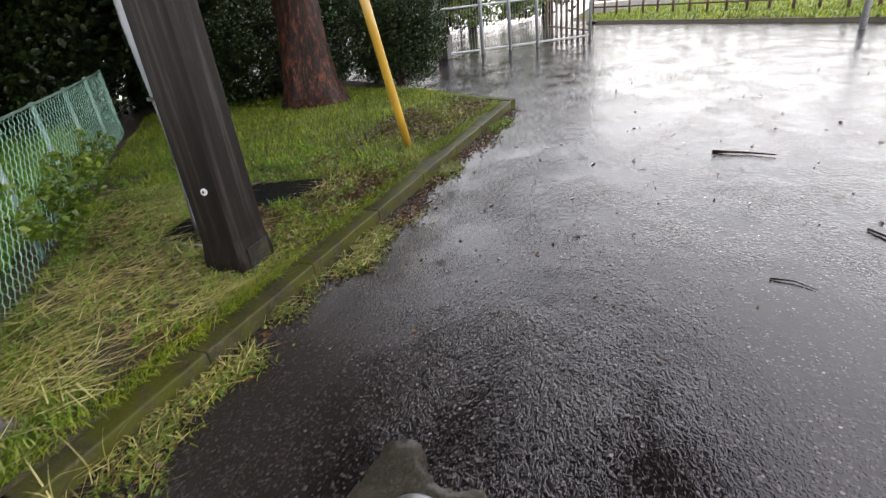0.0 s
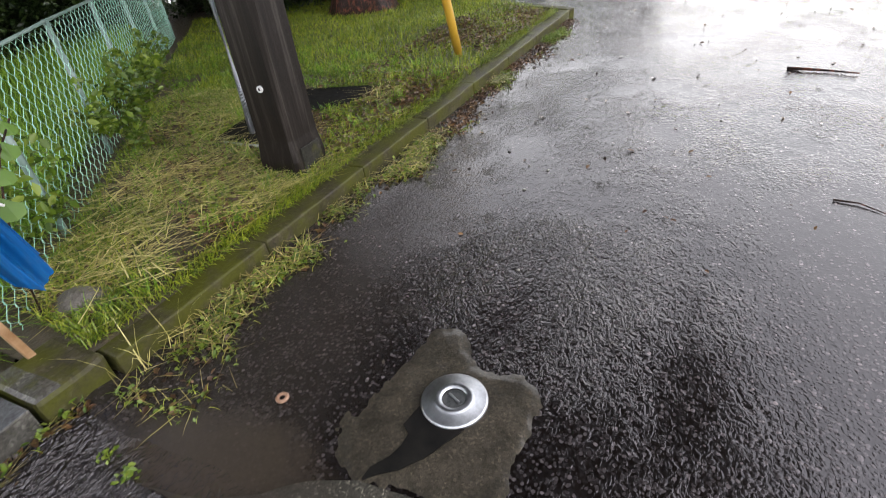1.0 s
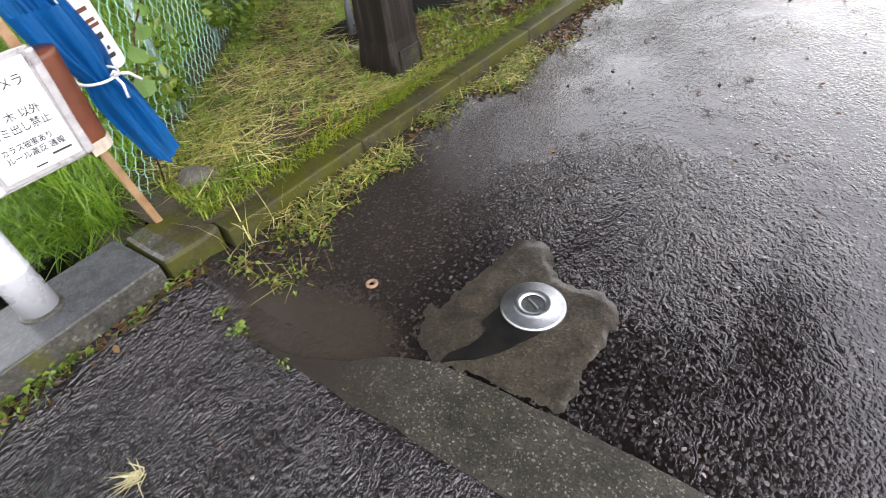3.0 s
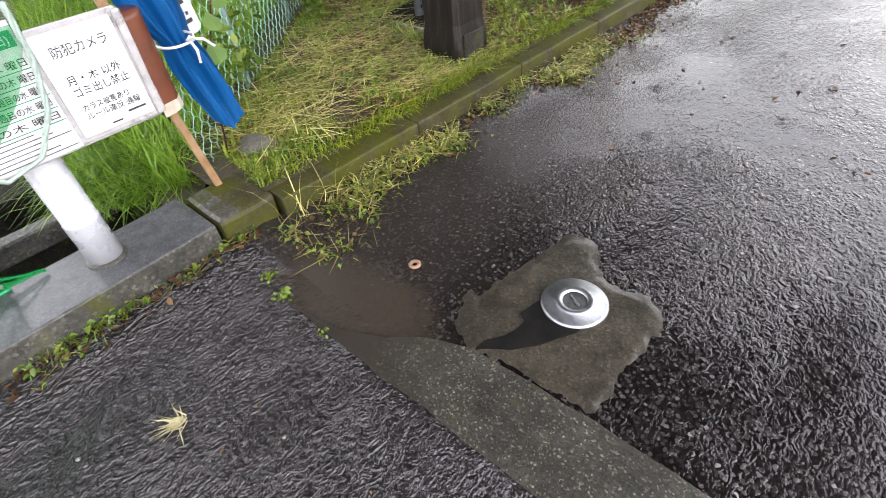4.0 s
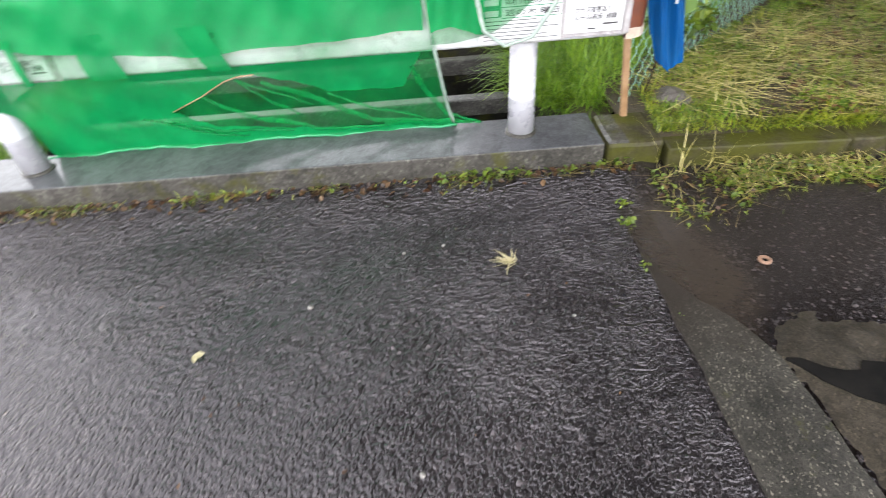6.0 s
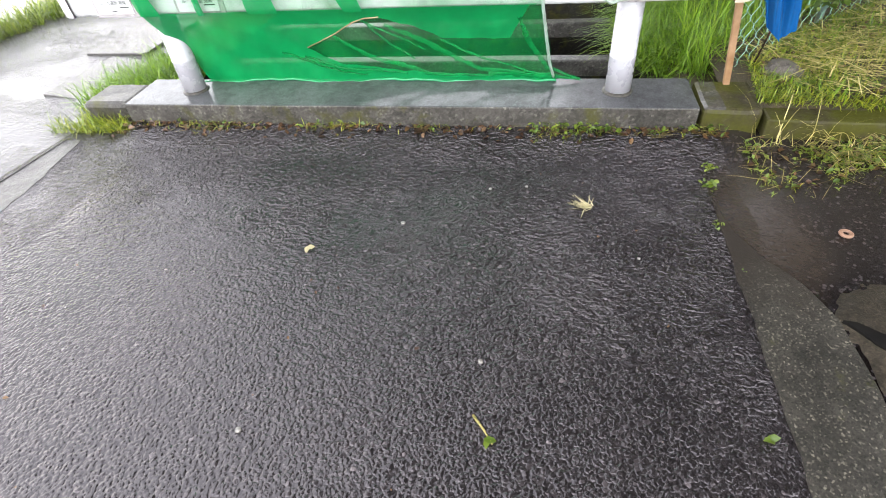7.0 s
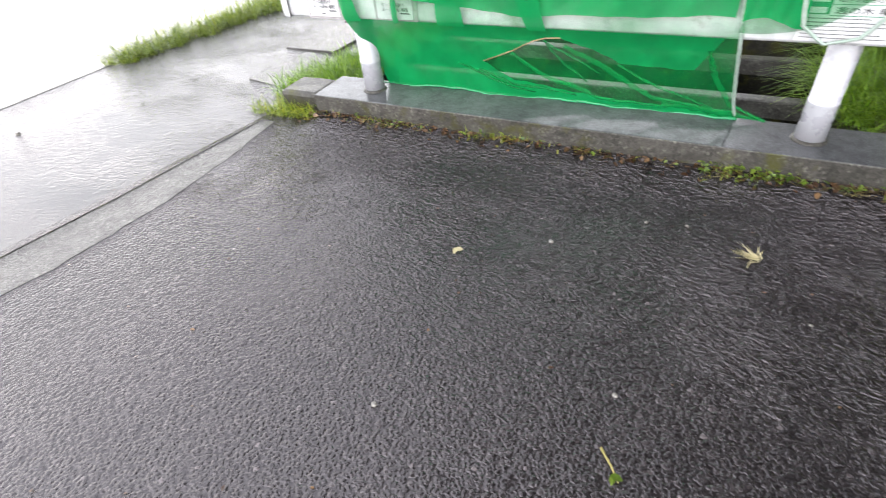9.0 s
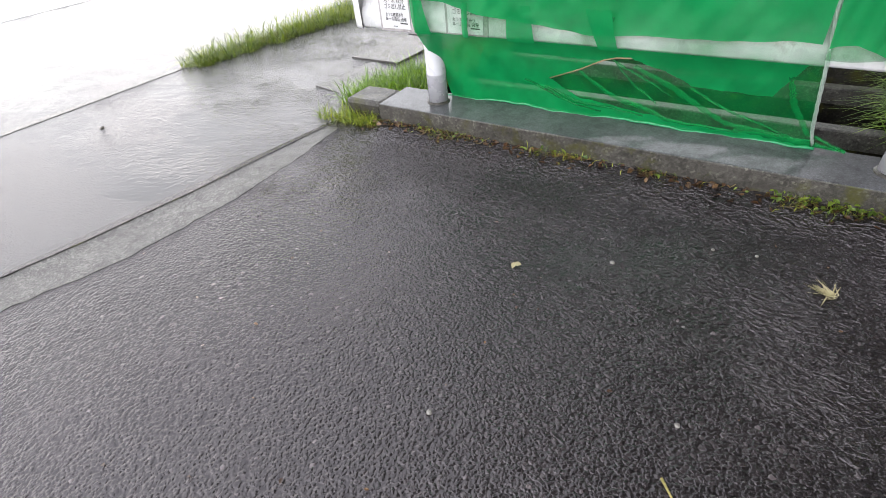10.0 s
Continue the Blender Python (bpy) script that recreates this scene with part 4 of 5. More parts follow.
for z, h, x0, x1, mt in ((0.045, 0.016, -0.02, 0.03, INK), (0.075, 0.014, -0.03, -0.018, INK), (0.075, 0.014, -0.008, 0.004, INK), (0.075, 0.014, 0.014, 0.026, INK), (0.12, 0.022, -0.042, 0.028, INK), (0.165, 0.012, -0.046, 0.04, RUST), (0.185, 0.012, -0.046, 0.034, RUST), (0.225, 0.014, -0.044, 0.03, RUST)):
    bar("print_bar", x0, x1, z, z + h, -0.0075, card, mt)


# ---- pole, base plate, conduit, guy ----
pole = empty("utility_pole", (2.065, 0.375, 0.12))
tagged(pole, "tall dark square rain-streaked concrete utility pole in the grass", "utility pole")
bm = bmesh.new()
secs = []
for z, h in ((-0.1, 0.165), (0.12, 0.165), (0.26, 0.150), (1.0, 0.146), (3.0, 0.135), (9.0, 0.105)):
    c = 0.028
    secs.append([bm.verts.new((a, b, z)) for a, b in ((-h + c, -h), (h - c, -h), (h, -h + c), (h, h - c), (h - c, h), (-h + c, h), (-h, h - c), (-h, -h + c))])
for a, b in zip(secs, secs[1:]):
    for k in range(8):
        bm.faces.new((a[k], a[(k + 1) % 8], b[(k + 1) % 8], b[k]))
bm.faces.new(secs[-1])
part("shaft", bm, POLE, pole)
bm = bmesh.new()
box(bm, (-0.1, -0.1705, 0.02), (0.1, -0.16, 0.2), 0.004)
part("base_patch", bm, PITWALL, pole, "scuffed paler patch at the foot")
bm = bmesh.new()
tube(bm, [(0, 0, 0), (0, 0, 0.012)], 0.021, 18)
bolt = part("bolt", bm, SIGNWHITE, pole, "round white plug with a dark centre")
bolt.matrix_local = Matrix.Translation((-0.147, -0.03, 0.60)) @ Matrix.Rotation(radians(-90), 4, "Y")
bm = bmesh.new()
tube(bm, [(0, 0, 0.0), (0, 0, 0.015)], 0.0085, 12)
part("bolt_hole", bm, INK, bolt)

conduit = empty("conduit", (2.42, 1.05, 0.15))
tagged(conduit, "pale blue-grey plastic conduit strapped up the pole", "conduit")
bm = bmesh.new()
tube(bm, [(0, 0, -0.05), (0, 0, 1.5), (0.0, -0.02, 3.0), (0.0, -0.06, 8.0)], 0.04, 14)
part("pipe", bm, CONDUIT, conduit, smooth=True)
for z in (1.05, 2.4):
    bm = bmesh.new()
    lathe(bm, [(0.042, z - 0.012), (0.046, z - 0.012), (0.046, z + 0.012), (0.042, z + 0.012)], 16)
    part("strap", bm, INK, conduit)

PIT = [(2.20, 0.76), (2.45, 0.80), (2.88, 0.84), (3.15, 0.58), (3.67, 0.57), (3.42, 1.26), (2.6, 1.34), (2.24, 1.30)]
# black sheet over the lawn paints the hollow's shade; nothing is dug
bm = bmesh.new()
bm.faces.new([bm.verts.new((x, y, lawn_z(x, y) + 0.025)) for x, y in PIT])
tagged(part("pole_pit_shade", bm, BLACK), "flat black sheet as the shade of the hollow round the pole's foot", "hollow", kind="structure")
bm = bmesh.new()
tube(bm, [(2.21, 1.16, 0.19), (2.20, 0.92, 0.188), (2.22, 0.70, 0.186)], 0.014, 8)
tagged(part("edging_bar", bm, CONDUIT, smooth=True), "thin grey metal bar edging the dark hollow", "edging")

guard = empty("guy_guard", (4.88, 0.31, 0.15))
tagged(guard, "slanting yellow plastic guy wire guard in the grass", "guy guard")
d = (Vector((2.09, 0.47, 9.0)) - Vector((4.88, 0.31, 0.15))).normalized()
bm = bmesh.new()
tube(bm, [d * k for k in (-0.05, 0.5, 1.2, 2.1)], 0.046, 16)
part("sleeve", bm, YELLOW, guard, smooth=True)
bm = bmesh.new()
tube(bm, [d * 2.05, d * 9.1], 0.006, 6)
part("guy_wire", bm, GALV, guard)


# ---- sunken bollard ----
boll = empty("sunken_bollard", (0.655, -1.40, 0.0))
tagged(boll, "lowered steel bollard with a round brushed cap in mortar", "bollard")
bm = bmesh.new()
lathe(bm, [(0.045, 0.030), (0.05, 0.036), (0.062, 0.040), (0.072, 0.036), (0.078, 0.030), (0.118, 0.026), (0.126, 0.021), (0.127, 0.014), (0.120, 0.010), (0.1, 0.006), (0.1, -0.05)], 56)
part("cap", bm, STEEL, boll, smooth=True)
bm = bmesh.new()
lathe(bm, [(0.0, 0.026), (0.044, 0.026), (0.047, 0.02)], 32)
plate = part("key_plate", bm, DARKMETAL, boll)
bm = bmesh.new()
box(bm, (-0.03, -0.005, 0.025), (0.03, 0.005, 0.033), 0.002, Matrix.Rotation(radians(62), 4, "Z"))
part("key_bar", bm, STEEL, plate)
# near-black piece laid level on the mortar, beside and under the cap
flat_piece("black_patch", wobbly([(0.50, -1.262), (0.59, -1.29), (0.64, -1.36), (0.62, -1.47), (0.55, -1.478), (0.47, -1.435), (0.40, -1.39), (0.333, -1.325), (0.266, -1.235), (0.313, -1.24), (0.37, -1.285), (0.42, -1.30), (0.47, -1.30)], step=0.03, amount=0.010, seed=9), -0.02, 0.0165, BLACK, "flat black patch for the hollow beside the bollard cap", "puddle", kind="structure")

bm = bmesh.new()
lathe(bm, [(0.012, 0.004), (0.014, 0.009), (0.022, 0.010), (0.027, 0.006), (0.027, 0.0), (0.012, 0.0), (0.012, 0.004)], 24, (0.45, -0.752, 0.006))
tagged(part("survey_washer", bm, COPPER, smooth=True), "small orange ring-shaped survey marker in the asphalt", "marker")


# ---- chain-link fence ----
A, B = Vector((0.22, 0.46, 0)), Vector((5.84, 5.75, 0))
run = (B - A).length
turn = math.degrees(math.atan2(B.y - A.y, B.x - A.x))
fence = empty("wire_fence", (A.x, A.y, 0.12), turn)
tagged(fence, "low pale green chain-link fence with plants growing through", "fence", kind="")
H = 1.02
bm_v, bm_f = [], []


def thin_wire(pts, r):
    base = len(bm_v)
    for i, p in enumerate(pts):
        p = np.array(p)
        for k in range(3):
            a = 2.094 * k
            bm_v.append(p + np.array([r * math.cos(a), r * math.sin(a), 0]))
        if i:
            q = base + 3 * i
            for k in range(3):
                j = (k + 1) % 3
                bm_f.append((q - 3 + k, q - 3 + j, q + j, q + k))


pitch, rise = 0.056, 0.06
for c in range(int(run / pitch)):
    x = c * pitch
    pts = []
    rowsn = int(H / rise)
    for k in range(rowsn + 1):
        side = (k + c) % 2
        wob = 0.012 * math.sin(0.7 * x + 0.9 * k * rise)
        zz = k * rise + 0.01 * math.sin(5 * x)
        pts.append((x + (0.028 if (k % 2) else -0.028) * (1 if c % 2 else -1), wob + (0.003 if side else -0.003), zz))
        if k < rowsn:
            pts.append((pts[-1][0], wob, zz + rise * 0.32))
    thin_wire(pts, 0.0022)
mesh_np("wire_mesh", np.array(bm_v), np.array(bm_f), WIRE, fence)
for k in range(6):
    x = 0.95 + k * 1.35
    bm = bmesh.new()
    tube(bm, [(x, 0.025, -0.1), (x, 0.025, H + 0.02)], 0.02, 12)
    part("post", bm, FPOST, fence, smooth=True)
bm = bmesh.new()
tube(bm, [(0.0, 0.015, H), (run * 0.3, 0.02, H + 0.01), (run * 0.7, 0.015, H - 0.01), (run, 0.02, H)], 0.012, 8)
part("top_rail", bm, FPOST, fence, smooth=True)


# ---- trees and hedges ----
def clump_points(centre, size, count, lumps, seed, shell=0.35):
    """Points for leaves, gathered in uneven lumps inside an ellipsoid."""
    r = np.random.default_rng(seed)
    c = r.normal(size=(lumps, 3))
    c /= np.linalg.norm(c, axis=1)[:, None]
    c *= r.uniform(0.35, 1.0, (lumps, 1))
    k = r.integers(0, lumps, count)
    p = r.normal(size=(count, 3))
    p /= np.linalg.norm(p, axis=1)[:, None]
    p *= r.uniform(0.5, 1.0, (count, 1)) ** shell
    q = c[k] + p * r.uniform(0.2, 0.42, lumps)[k][:, None]
    return np.array(centre) + q * np.array(size)


def hedge(name, centre, size, count, seed, label, leaf=0.06, material=HEDGE, core=True):
    h = empty(name, (centre[0], centre[1], 0.12))
    tagged(h, label, "shrub")
    off = np.array([0, 0, centre[2] - 0.12])
    pts = clump_points(off, size, count, 60, seed)
    pts = pts[pts[:, 2] > 0.0]
    leaves("crown", pts, np.full(len(pts), leaf), material, h)
    bm = bmesh.new()
    r = random.Random(seed)
    for k in range(7):
        a = r.uniform(0, 6.28)
        x, y = 0.3 * size[0] * math.cos(a), 0.3 * size[1] * math.sin(a)
        tube(bm, [(x * 0.5, y * 0.5, 0), (x, y, off[2] * 0.6), (x * 1.7, y * 1.7, off[2] * 1.2)], 0.03, 6, 0.01)
    part("stems", bm, BARK, h)
    return h


def tree(name, base, radius, height, seed, label, crown_at, crown_size, count, leaf=0.09):
    t = empty(name, base)
    tagged(t, label, "tree")
    r = random.Random(seed)
    bm = bmesh.new()
    sides = 48
    rings = []
    for i in range(46):
        v = i / 45
        z = v * height
        flare = 1 + 0.42 * math.exp(-z / 0.2)
        rr = radius * flare * (1 - 0.35 * v)
        ring = []
        for k in range(sides):
            a = 2 * math.pi * k / sides
            lump = 1 + 0.08 * math.sin(3 * a + 1.3 * z) + 0.075 * noise.noise(Vector((math.cos(a) * 9, math.sin(a) * 9, z * 7))) + 0.05 * noise.noise(Vector((math.cos(a) * 3, math.sin(a) * 3, z * 2.2))) + 0.05 * math.sin(7 * a + seed) * math.exp(-z / 0.3)
            ring.append(bm.verts.new((rr * lump * math.cos(a) + 0.05 * math.sin(z), rr * lump * math.sin(a), z - 0.05)))
        rings.append(ring)
    for a, b in zip(rings, rings[1:]):
        for k in range(sides):
            bm.faces.new((a[k], a[(k + 1) % sides], b[(k + 1) % sides], b[k]))
    for k in range(6):
        a = r.uniform(0, 6.28)
        out = r.uniform(1.2, 2.6)
        z0 = height * r.uniform(0.8, 1.0)
        tube(bm, [(0, 0, z0 - 0.3), (0.4 * out * math.cos(a), 0.4 * out * math.sin(a), z0 + 0.5), (out * math.cos(a), out * math.sin(a), z0 + 1.6)], radius * 0.42, 10, 0.04)
    part("trunk", bm, BARK, t, smooth=True)
    pts = clump_points(crown_at, crown_size, count, 70, seed)
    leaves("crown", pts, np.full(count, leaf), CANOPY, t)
    return t


# crown is out of view, shifted and spread to darken the street's reflections
tree("cherry_tree", (7.55, 3.15, 0.17), 0.455, 2.6, 3, "old tree with thick rough wet red-brown trunk", (-3.6, -1.9, 7.9), (7.2, 6.8, 2.7), 190000, 0.21)
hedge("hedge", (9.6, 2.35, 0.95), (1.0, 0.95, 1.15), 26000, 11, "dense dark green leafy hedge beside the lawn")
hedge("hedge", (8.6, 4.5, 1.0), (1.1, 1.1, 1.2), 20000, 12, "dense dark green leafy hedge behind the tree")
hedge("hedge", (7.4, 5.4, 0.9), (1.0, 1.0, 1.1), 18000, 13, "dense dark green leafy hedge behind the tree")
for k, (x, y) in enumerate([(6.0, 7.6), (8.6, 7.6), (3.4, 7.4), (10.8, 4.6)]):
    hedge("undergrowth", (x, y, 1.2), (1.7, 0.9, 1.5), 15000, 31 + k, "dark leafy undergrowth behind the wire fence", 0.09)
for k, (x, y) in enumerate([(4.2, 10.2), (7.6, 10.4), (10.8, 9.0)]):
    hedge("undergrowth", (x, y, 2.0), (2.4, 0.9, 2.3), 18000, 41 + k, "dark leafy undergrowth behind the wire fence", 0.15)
# the taller crown at x 1.8 is unseen, added to darken street reflections
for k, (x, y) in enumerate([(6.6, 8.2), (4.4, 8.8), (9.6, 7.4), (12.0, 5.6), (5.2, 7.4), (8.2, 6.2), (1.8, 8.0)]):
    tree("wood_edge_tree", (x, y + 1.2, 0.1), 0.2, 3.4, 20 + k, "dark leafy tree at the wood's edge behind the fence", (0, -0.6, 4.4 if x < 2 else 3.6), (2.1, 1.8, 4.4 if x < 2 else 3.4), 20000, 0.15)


# ---- grass, weeds, litter ----
def on_lawn(p):
    p = p[~in_poly(p, PIT) & ~((np.abs(p[:, 0] - 2.065) < 0.17) & (np.abs(p[:, 1] - 0.375) < 0.17))]
    p[:, 2] = np.array([lawn_z(x, y) for x, y in p[:, :2]]) - 0.004
    return p


pts = on_lawn(scatter([(0.3, 0.12), (4.0, -0.03), (4.0, 3.8), (0.35, 0.62)], 70000))
dens = fbm(pts, 2.3) + fbm(pts, 6.0, 2) * 0.6
keep = dens + RNG.normal(0, 0.3, len(pts)) > 0.0
tagged(blades("lawn_grass", pts[keep], 0.075, 0.0058, 1.0, GRASS), "short green and yellowing lawn grass", "grass", kind="stuff")
pts = on_lawn(scatter([(4.0, -0.03), (7.25, -0.18), (8.4, 1.4), (9.5, 4.6), (7.0, 6.5), (4.0, 3.9)], 60000))
tagged(blades("lawn_grass", pts, 0.07, 0.007, 0.8, GRASS), "short green and yellowing lawn grass", "grass", kind="stuff")
pts = on_lawn(scatter([(0.35, 0.14), (2.9, 0.02), (3.6, 0.4), (3.2, 2.9), (0.4, 0.62)], 5200))
keep = fbm(pts, 1.9, 4) + 0.6 * fbm(pts, 5.5, 9) + RNG.normal(0, 0.25, len(pts)) > -0.15
s = pts[keep] + np.array([0, 0, 0.022])
s[:, 2] += RNG.uniform(0, 0.03, len(s))
tagged(blades("cut_straw", s, 0.26, 0.0052, 1.0, STRAW, flat=1.5, heading=np.where(RNG.uniform(size=len(s)) < 0.5, -0.55, 2.6) + RNG.normal(0, 0.45, len(s))), "scattered pale dry cut grass stalks", "straw", kind="stuff")
pts = on_lawn(scatter([(1.9, 0.08), (7.2, -0.15), (7.8, 0.9), (3.3, 1.2)], 15000))
keep = fbm(pts, 1.6, 6) + RNG.normal(0, 0.35, len(pts)) > 0.0
tagged(leaves("leaf_litter", pts[keep] + np.array([0, 0, 0.035]), np.full(keep.sum(), 0.045), LITTER, up=2.0), "brown fallen leaves among the grass", "leaf litter", kind="stuff")
pts = on_lawn(scatter([(0.4, 0.2), (4.2, 0.2), (5.5, 5.2), (0.5, 0.8)], 14000))
keep = fbm(pts, 3.1, 8) + RNG.normal(0, 0.3, len(pts)) > 0.05
tagged(leaves("clover_patches", pts[keep] + np.array([0, 0, 0.03]), np.full(keep.sum(), 0.032), WEED, up=1.2), "small broad-leaved weeds in the lawn", "weeds", kind="stuff")

pts = on_lawn(scatter([(0.35, 0.16), (2.6, 0.05), (3.0, 2.6), (0.4, 0.6)], 3200))
keep = fbm(pts, 2.2, 15) + RNG.normal(0, 0.3, len(pts)) > 0.1
tagged(leaves("leaf_litter", pts[keep] + np.array([0, 0, 0.04]), np.full(keep.sum(), 0.042), LITTER, up=2.0), "brown fallen leaves among the cut stalks", "leaf litter", kind="stuff")

# fresh green tufts standing in the cut lawn
cen = scatter([(0.4, 0.2), (4.5, 0.0), (5.5, 4.6), (0.5, 0.75)], 260)
pts = np.repeat(cen, 34, 0)
pts[:, :2] += RNG.normal(0, 0.035, (len(pts), 2))
pts = on_lawn(pts)
tagged(blades("lawn_tufts", pts, 0.10, 0.006, 1.0, LUSH), "fresh bright green grass tufts in the lawn", "grass", kind="stuff")

# grass hanging over the kerb's back edge
n = 5200
pts = np.column_stack([RNG.uniform(0.33, 7.2, n), np.zeros(n), np.zeros(n)])
pts[:, 1] = 0.125 + KERB_SLOPE * (pts[:, 0] - 0.31) + RNG.uniform(-0.03, 0.09, n)
pts[:, 2] = 0.135
keep = fbm(pts, 2.7, 11) + RNG.normal(0, 0.4, n) > -0.1
tagged(blades("kerb_edge_grass", pts[keep], 0.10, 0.0055, 1.1, GRASS, heading=-1.6), "grass hanging over the kerb's back edge", "grass", kind="stuff")
# gutter weeds at the kerb's foot
pts = np.column_stack([RNG.uniform(0.2, 7.2, 15000), np.zeros(15000), np.zeros(15000)])
off = np.abs(RNG.normal(0, 0.07, 15000)) + np.clip(np.where(pts[:, 0] < 3.2, 0.2, 0.12) * (0.5 + np.sin(4.3 * pts[:, 0]) * np.sin(1.9 * pts[:, 0] + 1)), 0, 1) * RNG.uniform(0, 1, 15000)
pts[:, 1] = -0.045 + KERB_SLOPE * (pts[:, 0] - 0.31) - off
pts[:, 2] = [ground_z(x, y) - 0.003 for x, y in pts[:, :2]]
keep = fbm(pts, 3.0, 3) + 0.5 * fbm(pts, 9.0, 5) + RNG.normal(0, 0.22, 15000) > np.where(pts[:, 0] < 3.2, -0.15, 0.35)
thin = keep & (RNG.uniform(size=15000) < 0.6)
tagged(blades("gutter_grass", pts[thin], 0.06, 0.0032, 1.5, GRASS), "straggling wet grass along the kerb's foot", "grass", kind="stuff")
k2 = keep & (RNG.uniform(size=15000) < 0.36)
gw = pts[k2] + np.array([0, 0, 0.012])
gw[:, 2] += RNG.uniform(0, 0.03, len(gw))
tagged(leaves("gutter_weeds", gw, np.full(len(gw), 0.026), WEED, up=1.0), "small green weeds along the kerb's foot", "weeds", kind="stuff")
for share, straw, label in ((0.08, STRAW, "pale cut stalks lying along the kerb"), (0.13, OLDSTRAW, "soaked brown stalks lying along the kerb")):
    k3 = keep & (RNG.uniform(size=15000) < share) & (pts[:, 0] < 4.5)
    lift = np.zeros((k3.sum(), 3))
    lift[:, 2] = RNG.uniform(0.025, 0.055, len(lift))
    tagged(blades("gutter_straw", pts[k3] + lift, 0.13, 0.0034, 1.0, straw, flat=1.48), label, "straw", kind="stuff")
k4 = RNG.uniform(size=15000) < np.where(pts[:, 0] > 2.2, 0.28, 0.07)
tagged(leaves("gutter_litter", pts[k4] + np.array([0, 0, 0.01]), np.full(k4.sum(), 0.035), LITTER, up=2.0), "brown fallen leaves in the gutter", "leaf litter", kind="stuff")
# pale stalks sticking up at the kerb corner
st = np.column_stack([RNG.uniform(0.25, 0.75, 16), RNG.uniform(-0.14, -0.03, 16), np.full(16, 0.03)])
tagged(blades("corner_stalks", st, 0.27, 0.0042, 0.9, STRAW), "bent pale grass stalks at the kerb corner", "straw", kind="stuff")
# debris line under the slab
n = 1500
pts = np.column_stack([RNG.uniform(-3.5, 0.15, n), -0.005 - np.abs(RNG.normal(0, 0.045, n)), np.full(n, 0.05)])
pts[:, 2] = [ground_z(x, y) for x, y in pts[:, :2]]
keep = fbm(pts, 4.0, 9) + RNG.normal(0, 0.4, n) + 0.25 * (pts[:, 0] > -1.0) > 0.75
tagged(blades("slab_foot_grass", pts[keep], 0.05, 0.004, 1.3, GRASS), "thin weeds and grass at the slab's foot", "grass", kind="stuff")
k2 = RNG.uniform(size=n) < 0.3
tagged(leaves("slab_foot_litter", pts[k2] + np.array([0, 0, 0.006]), np.full(k2.sum(), 0.035), LITTER, up=2.5), "brown leaf scraps washed against the slab", "leaf litter", kind="stuff")
k3 = keep & (pts[:, 0] > -0.9) & (RNG.uniform(size=n) < 0.6)
tagged(leaves("slab_foot_weeds", pts[k3] + np.array([0, 0, 0.03]), np.full(k3.sum(), 0.03), WEED, up=1.2), "small green weeds at the slab's foot", "weeds", kind="stuff")


cen = np.column_stack([RNG.uniform(-3.3, 0.1, 26), -0.03 - np.abs(RNG.normal(0, 0.035, 26)), np.zeros(26)])
pts = np.repeat(cen, 9, 0)
pts[:, :2] += RNG.normal(0, 0.022, (len(pts), 2)) * np.array([1.6, 0.6])
pts[:, 2] = [ground_z(a, b) + 0.012 for a, b in pts[:, :2]]
tagged(blades("slab_foot_straw", pts[::2], 0.10, 0.0036, 1.0, OLDSTRAW, flat=1.45, heading=np.where(RNG.uniform(size=len(pts[::2])) < 0.5, 0.1, 3.0)), "wet straw washed along the slab's foot", "straw", kind="stuff")
tagged(leaves("slab_foot_weeds", pts[1::3] + np.array([0, 0, 0.02]), np.full(len(pts[1::3]), 0.028), WEED, up=1.0), "small green weeds rooted along the slab's foot", "weeds", kind="stuff")


def sprig(x, y, size, count, label):
    base = ground_z(x, y)
    p = RNG.normal(0, 0.4, (count, 3)) * np.array([size, size, size * 0.4]) + np.array([x, y, base + size * 0.35])
    tagged(leaves("weed_sprig", p, np.full(count, size * 0.55), WEED, up=1.0), label, "weed", kind="stuff")


sprig(-0.01, -0.43, 0.05, 22, "bright green leafy weed in the asphalt joint")
sprig(-0.03, -0.72, 0.03, 12, "tiny green weed in the asphalt joint")
sprig(0.0, -1.0, 0.02, 8, "tiny green weed in the asphalt joint")
sprig(0.02, -0.30, 0.05, 18, "bright green leafy weed at the kerb corner")

# tall grass behind the fence and by the ditch
pts = scatter([(0.12, 0.55), (5.6, 6.2), (4.5, 7.2), (0.6, 5.0), (0.05, 2.2), (0.0, 0.6)], 30000, 0.09)
tagged(blades("tall_grass", pts, 0.42, 0.007, 0.9, LUSH), "tall bright green wet grass behind the wire fence", "grass", kind="stuff")
pts = scatter([(-0.35, 0.9), (0.15, 0.5), (0.15, 2.3), (-0.1, 2.2)], 3000, 0.02)
tagged(blades("ditch_grass", pts, 0.4, 0.006, 1.3, LUSH), "long grass arching over the ditch", "grass", kind="stuff")
pts = scatter([(-2.3, 2.25), (0.1, 2.25), (0.1, 6.0), (-1.8, 6.0)], 12000, 0.05)
tagged(blades("tall_grass", pts, 0.5, 0.008, 0.8, LUSH), "tall green grass beyond the ditch", "grass", kind="stuff")
